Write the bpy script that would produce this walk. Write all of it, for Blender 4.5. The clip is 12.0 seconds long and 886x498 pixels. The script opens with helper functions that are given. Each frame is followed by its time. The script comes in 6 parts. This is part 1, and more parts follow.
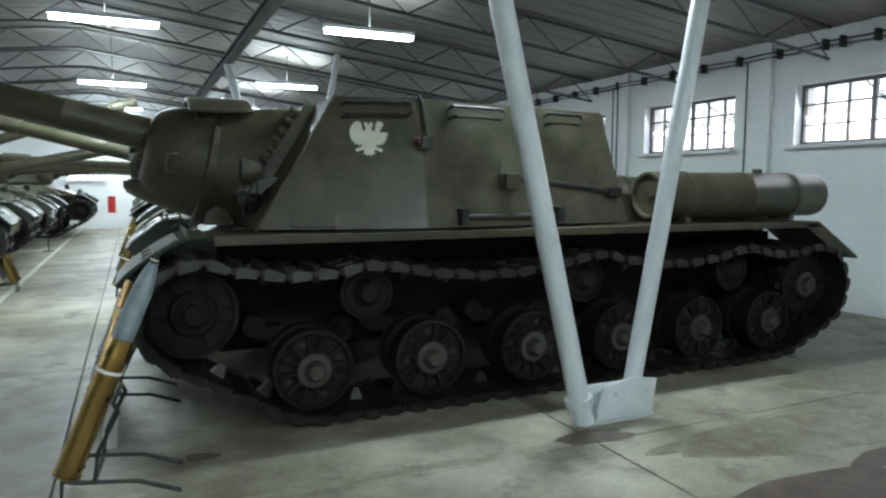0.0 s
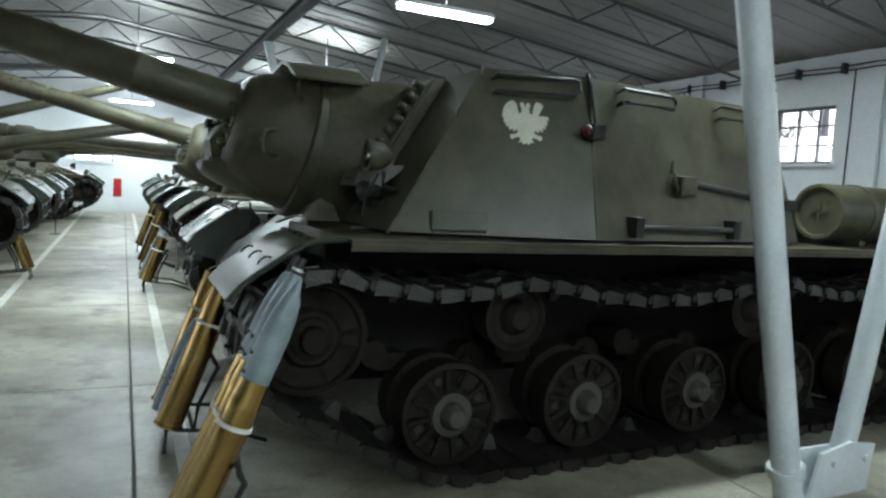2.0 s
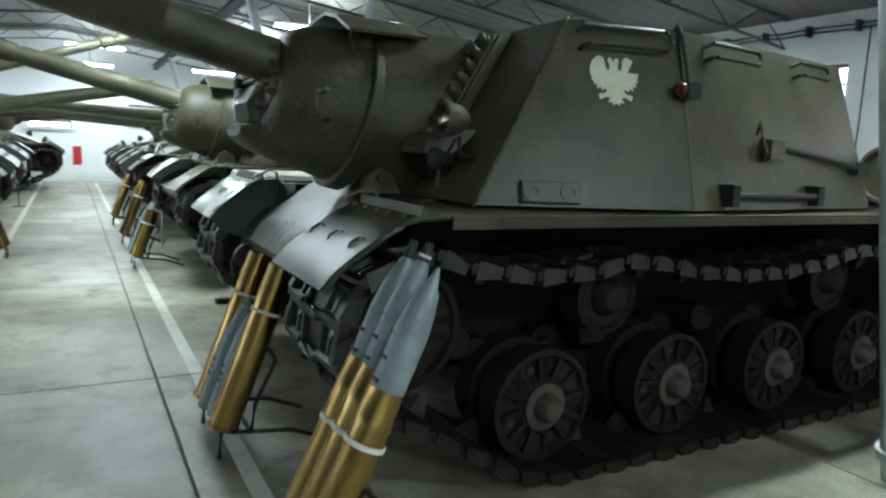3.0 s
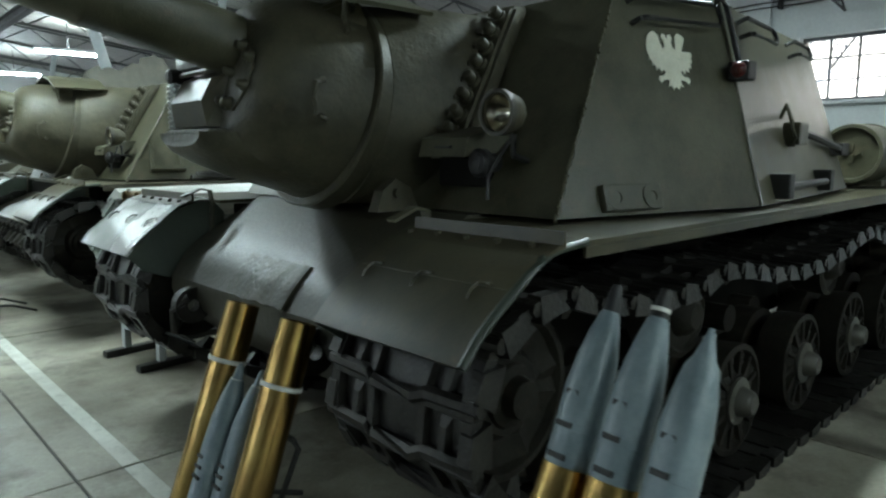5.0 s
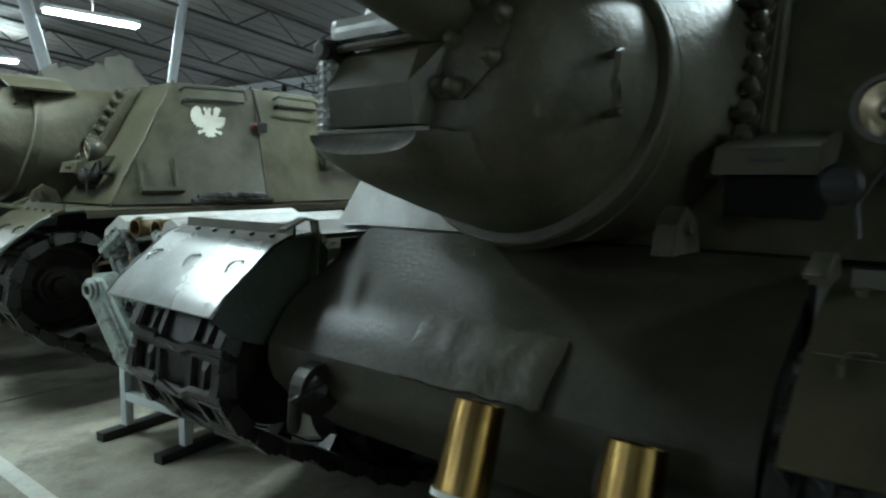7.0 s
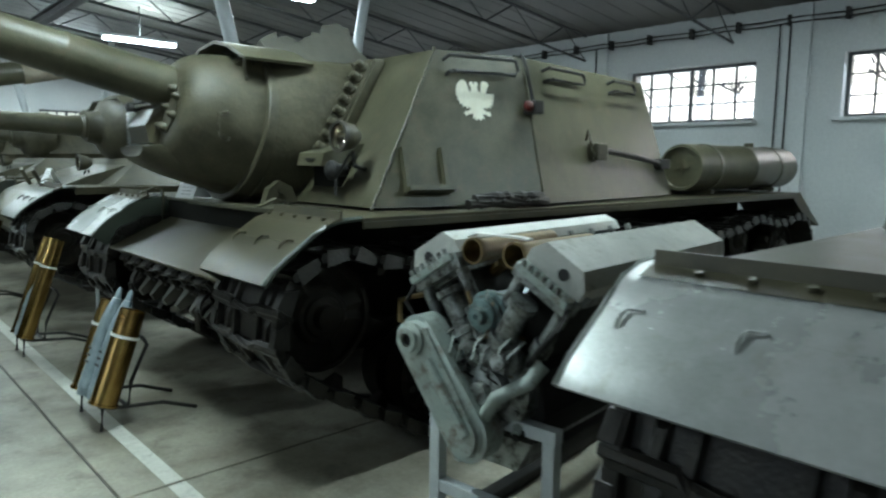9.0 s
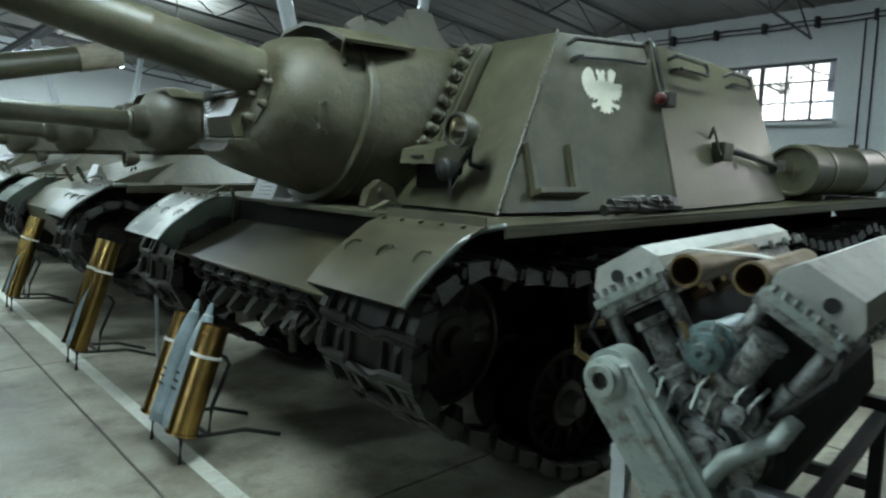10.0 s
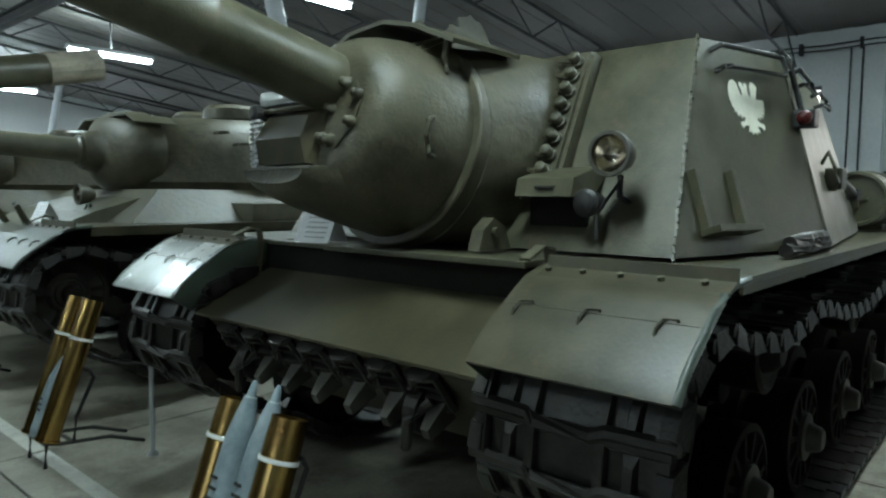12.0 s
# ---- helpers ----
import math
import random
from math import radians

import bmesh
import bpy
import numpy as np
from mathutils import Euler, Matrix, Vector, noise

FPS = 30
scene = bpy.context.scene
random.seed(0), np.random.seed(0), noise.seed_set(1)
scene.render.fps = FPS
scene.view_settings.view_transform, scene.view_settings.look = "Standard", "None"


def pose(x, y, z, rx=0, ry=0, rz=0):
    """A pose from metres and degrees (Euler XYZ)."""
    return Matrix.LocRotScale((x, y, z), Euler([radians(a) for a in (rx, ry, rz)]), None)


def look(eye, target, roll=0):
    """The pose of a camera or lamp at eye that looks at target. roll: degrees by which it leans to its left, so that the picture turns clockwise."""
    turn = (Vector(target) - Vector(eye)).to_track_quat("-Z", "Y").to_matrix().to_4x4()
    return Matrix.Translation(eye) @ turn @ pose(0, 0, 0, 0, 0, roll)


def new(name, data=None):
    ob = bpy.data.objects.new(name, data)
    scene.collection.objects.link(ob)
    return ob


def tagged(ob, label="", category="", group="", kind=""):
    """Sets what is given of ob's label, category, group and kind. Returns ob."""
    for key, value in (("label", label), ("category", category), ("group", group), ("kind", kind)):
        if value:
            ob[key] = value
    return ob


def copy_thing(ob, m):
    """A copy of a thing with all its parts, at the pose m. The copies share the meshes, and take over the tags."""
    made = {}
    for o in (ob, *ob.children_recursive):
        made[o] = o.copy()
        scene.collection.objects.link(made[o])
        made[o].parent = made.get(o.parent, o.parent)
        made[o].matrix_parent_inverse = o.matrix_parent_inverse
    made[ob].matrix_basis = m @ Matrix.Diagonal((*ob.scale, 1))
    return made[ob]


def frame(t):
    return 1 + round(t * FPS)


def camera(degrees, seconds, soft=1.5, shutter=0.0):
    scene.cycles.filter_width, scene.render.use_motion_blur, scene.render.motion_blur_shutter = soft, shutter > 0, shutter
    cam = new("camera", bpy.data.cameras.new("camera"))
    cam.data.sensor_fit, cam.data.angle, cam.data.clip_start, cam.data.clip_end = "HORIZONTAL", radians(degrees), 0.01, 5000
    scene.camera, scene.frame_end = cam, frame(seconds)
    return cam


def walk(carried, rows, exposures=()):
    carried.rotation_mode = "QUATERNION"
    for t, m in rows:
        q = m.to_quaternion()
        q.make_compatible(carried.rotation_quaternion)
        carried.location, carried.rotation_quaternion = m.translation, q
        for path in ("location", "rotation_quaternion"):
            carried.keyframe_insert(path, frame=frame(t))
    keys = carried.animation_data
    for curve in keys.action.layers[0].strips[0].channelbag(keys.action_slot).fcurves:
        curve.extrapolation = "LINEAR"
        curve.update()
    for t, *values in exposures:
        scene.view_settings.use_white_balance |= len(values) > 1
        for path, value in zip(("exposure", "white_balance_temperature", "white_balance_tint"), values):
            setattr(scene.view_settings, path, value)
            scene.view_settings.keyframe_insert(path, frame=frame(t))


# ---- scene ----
cam = camera(66.5, 12.0, soft=2.3, shutter=0.35)
# seconds, eye x y z in metres, heading, tilt and lean to the right in degrees
PATH = [
    (0, -1.071, -5.799, 1.583, -24.67, -5.36, -0.26),
    (0.5, -1.084, -5.553, 1.557, -27.14, -4.69, -0.87),
    (1, -1.237, -5.172, 1.557, -24.48, -4.90, -1.76),
    (1.5, -1.435, -4.837, 1.544, -24.20, -4.74, -1.93),
    (2, -1.569, -4.483, 1.532, -25.51, -5.28, -3.36),
    (2.5, -1.765, -4.173, 1.530, -24.00, -8.09, -1.94),
    (3, -1.944, -3.855, 1.516, -29.00, -8.13, -2.75),
    (3.5, -2.089, -3.605, 1.532, -32.88, -8.28, -2.89),
    (5.5, -2.350, -2.315, 1.524, -45.90, -7.55, 0.0),
    (6, -2.423, -1.903, 1.512, -48.03, -6.60, -1.22),
    (6.5, -2.439, -1.579, 1.506, -50.26, -6.05, -1.22),
    (6.7, -2.428, -1.433, 1.495, -50.39, -5.90, -0.70),
    (8.3, -2.345, -0.010, 1.532, -52.15, -6.93, -0.2),
    (8.5, -2.357, 0.174, 1.540, -47.00, -7.39, -0.08),
    (9, -2.401, 0.685, 1.535, -42.78, -7.30, -0.52),
    (9.5, -2.454, 1.048, 1.509, -41.96, -7.24, -2.35),
    (10, -2.492, 1.446, 1.513, -41.78, -7.23, -1.08),
    (10.5, -2.553, 1.792, 1.490, -43.04, -7.45, -1.36),
    (11, -2.607, 2.108, 1.501, -44.97, -6.89, -2.39),
    (11.5, -2.629, 2.395, 1.525, -45.90, -5.33, -0.30),
    (12, -2.617, 2.659, 1.509, -49.09, -4.50, -0.41),
]


def stance(x, y, z, heading, tilt, lean):
    h, p = radians(heading), radians(tilt)
    way = Vector((-math.sin(h) * math.cos(p), math.cos(h) * math.cos(p), math.sin(p)))
    return look((x, y, z), Vector((x, y, z)) + way, -lean)


walk(cam, [(t, stance(*row)) for t, *row in PATH], exposures=[(0, 1.95, 6080, 13), (1.5, 2.05, 6080, 13), (2.5, 2.05, 6080, 11), (3.5, 2.0, 6080, 10), (5.5, 1.9, 6000, 6), (8.5, 1.55, 5950, 6), (10, 1.42, 5950, 5), (12, 1.25, 5920, 5)])

# ---- world, daylight outside, lamps ----
world = bpy.data.worlds.new("overcast_sky")
world.use_nodes = True
scene.world = world
wn = world.node_tree.nodes
sky = wn.new("ShaderNodeTexSky")
sky.sky_type, sky.sun_disc, sky.sun_elevation, sky.sun_rotation = "NISHITA", False, radians(35), radians(100)
sky.dust_density, sky.air_density = 3.0, 1.0
world.node_tree.links.new(sky.outputs[0], wn["Background"].inputs[0])
wn["Background"].inputs[1].default_value = 0.14
sun = new("sun", bpy.data.lights.new("sun", "SUN"))
sun.data.energy, sun.data.angle, sun.data.color = 0.8, radians(12), (1.0, 0.96, 0.9)
sun.matrix_world = look((30, 5, 25), (0, 5, 0))

LAMP_POWER, WINDOW_POWER = 27.0, 16.0


def area_lamp(name, eye, target, sx, sy, watts, colour):
    data = bpy.data.lights.new(name, "AREA")
    data.shape, data.size, data.size_y, data.energy, data.color = "RECTANGLE", sx, sy, watts, colour
    ob = new(name, data)
    ob.matrix_world = look(eye, target)
    return ob


# ---- materials ----
def rgb(node, c):
    node.default_value = (*c, 1)


def surface(name, base, other, rough=0.6, metal=0.0, big=1.2, fine=40.0, grain=0.12, bump=0.15, dirt=None, dirt_cut=0.62, spec=0.5, worn=0.15, lumps=0.0):
    """Paint, stone or metal with stains at a large scale, grain at a fine one, and a slight relief."""
    m = bpy.data.materials.new(name)
    m.use_nodes = True
    nt = m.node_tree
    n, l = nt.nodes, nt.links
    p = n["Principled BSDF"]
    p.inputs["Metallic"].default_value = metal
    p.inputs["Specular IOR Level"].default_value = spec
    co = n.new("ShaderNodeTexCoord")
    a = n.new("ShaderNodeTexNoise")
    a.inputs["Scale"].default_value, a.inputs["Detail"].default_value, a.inputs["Roughness"].default_value = big, 6, 0.65
    b = n.new("ShaderNodeTexNoise")
    b.inputs["Scale"].default_value, b.inputs["Detail"].default_value = fine, 4
    for x in (a, b):
        l.new(co.outputs["Object"], x.inputs["Vector"])
    ramp = n.new("ShaderNodeMapRange")
    ramp.inputs[1].default_value, ramp.inputs[2].default_value = 0.35, 0.68
    l.new(a.outputs[0], ramp.inputs[0])
    mix = n.new("ShaderNodeMix")
    mix.data_type = "RGBA"
    rgb(mix.inputs[6], base), rgb(mix.inputs[7], other)
    l.new(ramp.outputs[0], mix.inputs[0])
    g = n.new("ShaderNodeMapRange")
    g.inputs[3].default_value, g.inputs[4].default_value = 1 - grain, 1 + grain
    l.new(b.outputs[0], g.inputs[0])
    hsv = n.new("ShaderNodeHueSaturation")
    l.new(mix.outputs[2], hsv.inputs["Color"])
    l.new(g.outputs[0], hsv.inputs["Value"])
    out = hsv.outputs[0]
    if dirt:
        d = n.new("ShaderNodeTexNoise")
        d.inputs["Scale"].default_value, d.inputs["Detail"].default_value, d.inputs["Roughness"].default_value = big * 2.7, 8, 0.7
        l.new(co.outputs["Object"], d.inputs["Vector"])
        dr = n.new("ShaderNodeMapRange")
        dr.inputs[1].default_value, dr.inputs[2].default_value = dirt_cut - 0.03, dirt_cut + 0.17
        l.new(d.outputs[0], dr.inputs[0])
        dm = n.new("ShaderNodeMix")
        dm.data_type = "RGBA"
        rgb(dm.inputs[7], dirt)
        l.new(dr.outputs[0], dm.inputs[0])
        l.new(out, dm.inputs[6])
        out = dm.outputs[2]
    l.new(out, p.inputs["Base Color"])
    r = n.new("ShaderNodeMapRange")
    r.inputs[3].default_value, r.inputs[4].default_value = max(rough - worn, 0.05), min(rough + worn, 1)
    l.new(a.outputs[0], r.inputs[0])
    l.new(r.outputs[0], p.inputs["Roughness"])
    bp = n.new("ShaderNodeBump")
    bp.inputs["Strength"].default_value, bp.inputs["Distance"].default_value = bump, 0.01
    l.new(b.outputs[0], bp.inputs["Height"])
    out = bp.outputs[0]
    if lumps:
        c = n.new("ShaderNodeTexNoise")
        c.inputs["Scale"].default_value, c.inputs["Detail"].default_value, c.inputs["Roughness"].default_value = 17.0, 3, 0.6
        l.new(co.outputs["Object"], c.inputs["Vector"])
        bq = n.new("ShaderNodeBump")
        bq.inputs["Strength"].default_value, bq.inputs["Distance"].default_value = lumps, 0.02
        l.new(c.outputs[0], bq.inputs["Height"])
        l.new(out, bq.inputs["Normal"])
        out = bq.outputs[0]
    l.new(out, p.inputs["Normal"])
    return m


def glow(name, colour, strength):
    m = bpy.data.materials.new(name)
    m.use_nodes = True
    p = m.node_tree.nodes["Principled BSDF"]
    rgb(p.inputs["Base Color"], (0.9, 0.9, 0.9)), rgb(p.inputs["Emission Color"], colour)
    p.inputs["Emission Strength"].default_value = strength
    return m


def glass(name):
    m = bpy.data.materials.new(name)
    m.use_nodes = True
    p = m.node_tree.nodes["Principled BSDF"]
    p.inputs["Transmission Weight"].default_value, p.inputs["Roughness"].default_value, p.inputs["IOR"].default_value = 1.0, 0.03, 1.1
    return m


OLIVE = surface("olive_paint", (0.04, 0.039, 0.022), (0.09, 0.085, 0.052), 0.4, big=3.4, fine=110, bump=0.16, dirt=(0.095, 0.074, 0.045), dirt_cut=0.57, grain=0.26, worn=0.2, spec=0.5, lumps=0.07)
OLIVE_CAST = surface("olive_cast_armour", (0.036, 0.033, 0.019), (0.082, 0.075, 0.046), 0.5, big=4.2, fine=60, bump=0.16, dirt=(0.09, 0.072, 0.046), dirt_cut=0.6, grain=0.22, worn=0.2, spec=0.38, lumps=0.3)
BOW = surface("glossy_cast_bow", (0.03, 0.029, 0.018), (0.056, 0.052, 0.034), 0.42, big=3.8, fine=50, bump=0.2, dirt=(0.066, 0.054, 0.038), dirt_cut=0.56, grain=0.24, worn=0.16, spec=0.42, lumps=0.08)
# Near black: the shade behind the wheels and in recesses is in this colour.
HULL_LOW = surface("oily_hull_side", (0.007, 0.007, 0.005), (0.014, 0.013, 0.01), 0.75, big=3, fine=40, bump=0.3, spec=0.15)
OLIVE_SHEET = surface("olive_sheet_steel", (0.032, 0.03, 0.017), (0.072, 0.063, 0.034), 0.4, big=3.6, fine=70, bump=0.08, worn=0.14, spec=0.42, dirt=(0.09, 0.065, 0.032), dirt_cut=0.6)
# Pale base carries the lamp sheen of the far mudguards; also used for bare wire.
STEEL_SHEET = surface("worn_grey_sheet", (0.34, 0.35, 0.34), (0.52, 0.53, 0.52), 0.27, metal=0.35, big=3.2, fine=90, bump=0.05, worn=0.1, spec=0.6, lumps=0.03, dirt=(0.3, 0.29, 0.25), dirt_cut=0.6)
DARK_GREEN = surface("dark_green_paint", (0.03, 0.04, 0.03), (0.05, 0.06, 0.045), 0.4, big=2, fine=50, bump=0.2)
# Base darker than the links' own brown-grey, to hold the undercarriage shade.
TRACK = surface("track_steel", (0.012, 0.0115, 0.01), (0.036, 0.032, 0.027), 0.42, metal=0.4, big=9, fine=60, bump=0.35, dirt=(0.045, 0.03, 0.02), dirt_cut=0.62)
# Base near black: dark dirty wheel paint plus the shade under the fenders.
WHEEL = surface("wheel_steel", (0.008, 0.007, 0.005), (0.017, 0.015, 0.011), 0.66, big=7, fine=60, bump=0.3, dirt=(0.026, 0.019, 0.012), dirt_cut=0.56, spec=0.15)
HUB = surface("hub_steel", (0.05, 0.047, 0.038), (0.08, 0.075, 0.06), 0.5, metal=0.3, big=8, fine=60, bump=0.2)
IRON = surface("dark_iron", (0.02, 0.02, 0.02), (0.035, 0.033, 0.03), 0.5, metal=0.3, big=5, fine=60)
BRASS = surface("cartridge_brass", (0.44, 0.3, 0.1), (0.3, 0.18, 0.06), 0.24, metal=1.0, big=5, fine=110, bump=0.03, dirt=(0.2, 0.12, 0.05), dirt_cut=0.66, worn=0.1)
SHELL = surface("shell_grey_paint", (0.15, 0.19, 0.21), (0.25, 0.3, 0.32), 0.34, big=9, fine=80, bump=0.08, dirt=(0.08, 0.09, 0.09), dirt_cut=0.68)
STRAP = surface("white_strap", (0.72, 0.72, 0.68), (0.62, 0.62, 0.58), 0.6)
WHITE = surface("white_paint", (0.74, 0.73, 0.62), (0.62, 0.6, 0.48), 0.6, big=12, fine=80, dirt=(0.3, 0.29, 0.2), dirt_cut=0.66)
POST = surface("pale_grey_paint", (0.58, 0.62, 0.63), (0.48, 0.52, 0.54), 0.42, big=4, fine=50, bump=0.15, dirt=(0.3, 0.28, 0.25), dirt_cut=0.68)
CONCRETE = surface("worn_concrete", (0.145, 0.13, 0.095), (0.43, 0.41, 0.33), 0.5, big=0.9, fine=45, grain=0.25, bump=0.1, dirt=(0.1, 0.085, 0.065), dirt_cut=0.53, worn=0.2)
JOINT = surface("joint_filler", (0.07, 0.065, 0.06), (0.11, 0.1, 0.09), 0.85, big=5)
LINE = surface("worn_line_paint", (0.62, 0.62, 0.56), (0.5, 0.5, 0.45), 0.55, big=5, fine=60, dirt=(0.36, 0.35, 0.32), dirt_cut=0.56)
OIL = surface("oil_stain", (0.045, 0.032, 0.026), (0.13, 0.095, 0.075), 0.55, big=7, fine=60, grain=0.3)
PLASTER = surface("white_plaster", (0.66, 0.69, 0.7), (0.74, 0.76, 0.76), 0.75, big=0.8, fine=25, bump=0.2, dirt=(0.5, 0.5, 0.48), dirt_cut=0.66)
ROOF = surface("grey_roof_sheet", (0.115, 0.11, 0.1), (0.185, 0.176, 0.16), 0.6, big=0.6, fine=20, bump=0.1)
TRUSS = surface("truss_steel", (0.06, 0.06, 0.06), (0.1, 0.1, 0.1), 0.75, big=3, spec=0.3)
# Shaded copy of the engine alloy: shadow on the block sides as near black.
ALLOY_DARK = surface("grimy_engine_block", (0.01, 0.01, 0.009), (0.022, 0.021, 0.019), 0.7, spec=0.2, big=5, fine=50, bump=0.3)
ALLOY = surface("oxidised_aluminium", (0.24, 0.26, 0.25), (0.4, 0.42, 0.4), 0.45, metal=0.55, big=8, fine=50, bump=0.3, dirt=(0.04, 0.036, 0.028), dirt_cut=0.46)
COVER = surface("pale_rocker_cover", (0.4, 0.41, 0.38), (0.54, 0.54, 0.5), 0.5, big=5, fine=50, bump=0.15, dirt=(0.2, 0.17, 0.12), dirt_cut=0.6)
GEARCASE = surface("green_grey_gear_case", (0.3, 0.36, 0.33), (0.4, 0.44, 0.4), 0.5, big=6, fine=50, bump=0.25, dirt=(0.12, 0.09, 0.055), dirt_cut=0.54)
COPPER = surface("yellowed_intake_pipe", (0.2, 0.14, 0.055), (0.13, 0.085, 0.035), 0.45, metal=0.3, big=8)
RUBBER = surface("black_rubber", (0.025, 0.025, 0.025), (0.04, 0.04, 0.04), 0.7)
PAPER = surface("white_card", (0.8, 0.81, 0.82), (0.76, 0.77, 0.78), 0.7, bump=0.02)
RED = surface("red_paint", (0.42, 0.02, 0.02), (0.34, 0.02, 0.02), 0.4)
REDLENS = surface("red_lamp_lens", (0.07, 0.008, 0.007), (0.05, 0.007, 0.006), 0.3, big=10)
CHROME = surface("headlamp_reflector", (0.75, 0.7, 0.58), (0.62, 0.56, 0.44), 0.16, metal=1.0, big=8, bump=0.03, worn=0.08)
CANVAS = surface("olive_canvas", (0.07, 0.068, 0.055), (0.1, 0.095, 0.075), 0.9, big=5, fine=80, bump=0.5)
CLOTH = surface("faded_cloth", (0.34, 0.3, 0.23), (0.18, 0.165, 0.13), 0.9, big=9, fine=80, bump=0.3)
FRAME = surface("dark_window_steel", (0.06, 0.065, 0.07), (0.09, 0.095, 0.1), 0.5, metal=0.2)
TUBE = glow("fluorescent_tube", (0.86, 0.97, 1.0), 14.0)
PANE = glass("window_glass")


# ---- mesh helpers ----
def part(name, bm, material, parent=None, label="", smooth=None):
    """Links a bmesh as one mesh object under a thing or part."""
    bmesh.ops.recalc_face_normals(bm, faces=bm.faces)
    if smooth is not None:
        for f in bm.faces:
            f.smooth = True
        for e in bm.edges:
            if len(e.link_faces) == 2 and e.calc_face_angle(0) > radians(smooth):
                e.smooth = False
    me = bpy.data.meshes.new(name)
    bm.to_mesh(me)
    bm.free()
    me.materials.append(material)
    ob = new(name, me)
    if parent:
        ob.parent = parent
    if label:
        ob["label"] = label
    return ob


def twin(ob, m, parent=None):
    """The same mesh once more, as an object of its own."""
    o = new(ob.name.split(".")[0], ob.data)
    o.parent, o.matrix_basis = parent or ob.parent, m
    return o


def base(name, m, label, category, group="", kind=""):
    ob = new(name)
    ob.empty_display_size = 0.1
    ob.matrix_basis = m
    return tagged(ob, label, category, group, kind)


def box(bm, lo, hi, bev=0.0, m=None):
    r = bmesh.ops.create_cube(bm, size=1)
    lo, hi = Vector(lo), Vector(hi)
    c, s = (lo + hi) / 2, hi - lo
    for v in r["verts"]:
        v.co = Vector((v.co.x * s.x, v.co.y * s.y, v.co.z * s.z)) + c
    vs = r["verts"]
    if bev:
        es = list({e for v in vs for e in v.link_edges})
        g = bmesh.ops.bevel(bm, geom=es, offset=bev, segments=2, affect="EDGES", profile=0.7)
        vs = list({v for f in g["faces"] for v in f.verts} | {v for v in vs if v.is_valid})
    if m is not None:
        for v in vs:
            v.co = m @ v.co
    return vs


def axes(way):
    w = Vector(way).normalized()
    u = w.cross(Vector((0, 0, 1)) if abs(w.z) < 0.9 else Vector((1, 0, 0))).normalized()
    return u, w.cross(u), w


def lathe(bm, at, way, profile, n=24):
    """Rings of (distance along way, radius), closed where the radius is 0."""
    u, v, w = axes(way)
    at = Vector(at)
    rings = []
    for d, r in profile:
        if r <= 0:
            rings.append([bm.verts.new(at + w * d)])
        else:
            rings.append([bm.verts.new(at + w * d + (u * math.cos(k * math.tau / n) + v * math.sin(k * math.tau / n)) * r) for k in range(n)])
    for a, b in zip(rings, rings[1:]):
        for k in range(n):
            q = [a[k % len(a)], a[(k + 1) % n % len(a)], b[(k + 1) % n % len(b)], b[k % len(b)]]
            q = list(dict.fromkeys(q))
            if len(q) > 2:
                bm.faces.new(q)


def cyl(bm, a, b, r, r2=None, n=16):
    a, b = Vector(a), Vector(b)
    d = (b - a).length
    lathe(bm, a, b - a, [(0, 0), (0, r), (d, r if r2 is None else r2), (d, 0)], n)


def pipe(bm, pts, r, n=8):
    """A bent rod along points."""
    pts = [Vector(p) for p in pts]
    rings = []
    for i, p in enumerate(pts):
        w = (pts[min(i + 1, len(pts) - 1)] - pts[max(i - 1, 0)]).normalized()
        u, v, _ = axes(w)
        rings.append([bm.verts.new(p + (u * math.cos(k * math.tau / n) + v * math.sin(k * math.tau / n)) * r) for k in range(n)])
    for a, b in zip(rings, rings[1:]):
        best = min(range(n), key=lambda s: (b[s].co - a[0].co).length)
        turn = 1 if (b[(best + 1) % n].co - a[1].co).length < (b[(best - 1) % n].co - a[1].co).length else -1
        for k in range(n):
            bm.faces.new((a[k], a[(k + 1) % n], b[(best + turn * (k + 1)) % n], b[(best + turn * k) % n]))
    for ring in (rings[0], rings[-1]):
        bm.faces.new(ring)


def prism(bm, pts, axis, lo, hi):
    """A polygon pushed along an axis: (x, z) along y, (y, z) along x, (x, y) along z."""
    def at(p, h):
        return {"y": (p[0], h, p[1]), "x": (h, p[0], p[1]), "z": (p[0], p[1], h)}[axis]
    a = [bm.verts.new(at(p, lo)) for p in pts]
    b = [bm.verts.new(at(p, hi)) for p in pts]
    bm.faces.new(a), bm.faces.new(b[::-1])
    for i in range(len(pts)):
        j = (i + 1) % len(pts)
        bm.faces.new((a[i], b[i], b[j], a[j]))


def strip(bm, pts, thick, axis, lo, hi):
    """A bent sheet: an open line of points with a thickness, pushed along an axis."""
    pts = [Vector(p) for p in pts]
    off = []
    for i, p in enumerate(pts):
        d = (pts[min(i + 1, len(pts) - 1)] - pts[max(i - 1, 0)]).normalized()
        off.append(p + Vector((-d.y, d.x)) * thick)
    for i in range(len(pts) - 1):
        prism(bm, [pts[i], pts[i + 1], off[i + 1], off[i]], axis, lo, hi)
    bmesh.ops.remove_doubles(bm, verts=bm.verts, dist=1e-5)
    seen, twice = {}, []
    for f in bm.faces:
        seen.setdefault(frozenset(v for v in f.verts), []).append(f)
    for fs in seen.values():
        if len(fs) > 1:
            twice += fs
    bmesh.ops.delete(bm, geom=twice, context="FACES_ONLY")


def solid(bm, verts, faces):
    vs = [bm.verts.new(v) for v in verts]
    for f in faces:
        bm.faces.new([vs[i] for i in f])


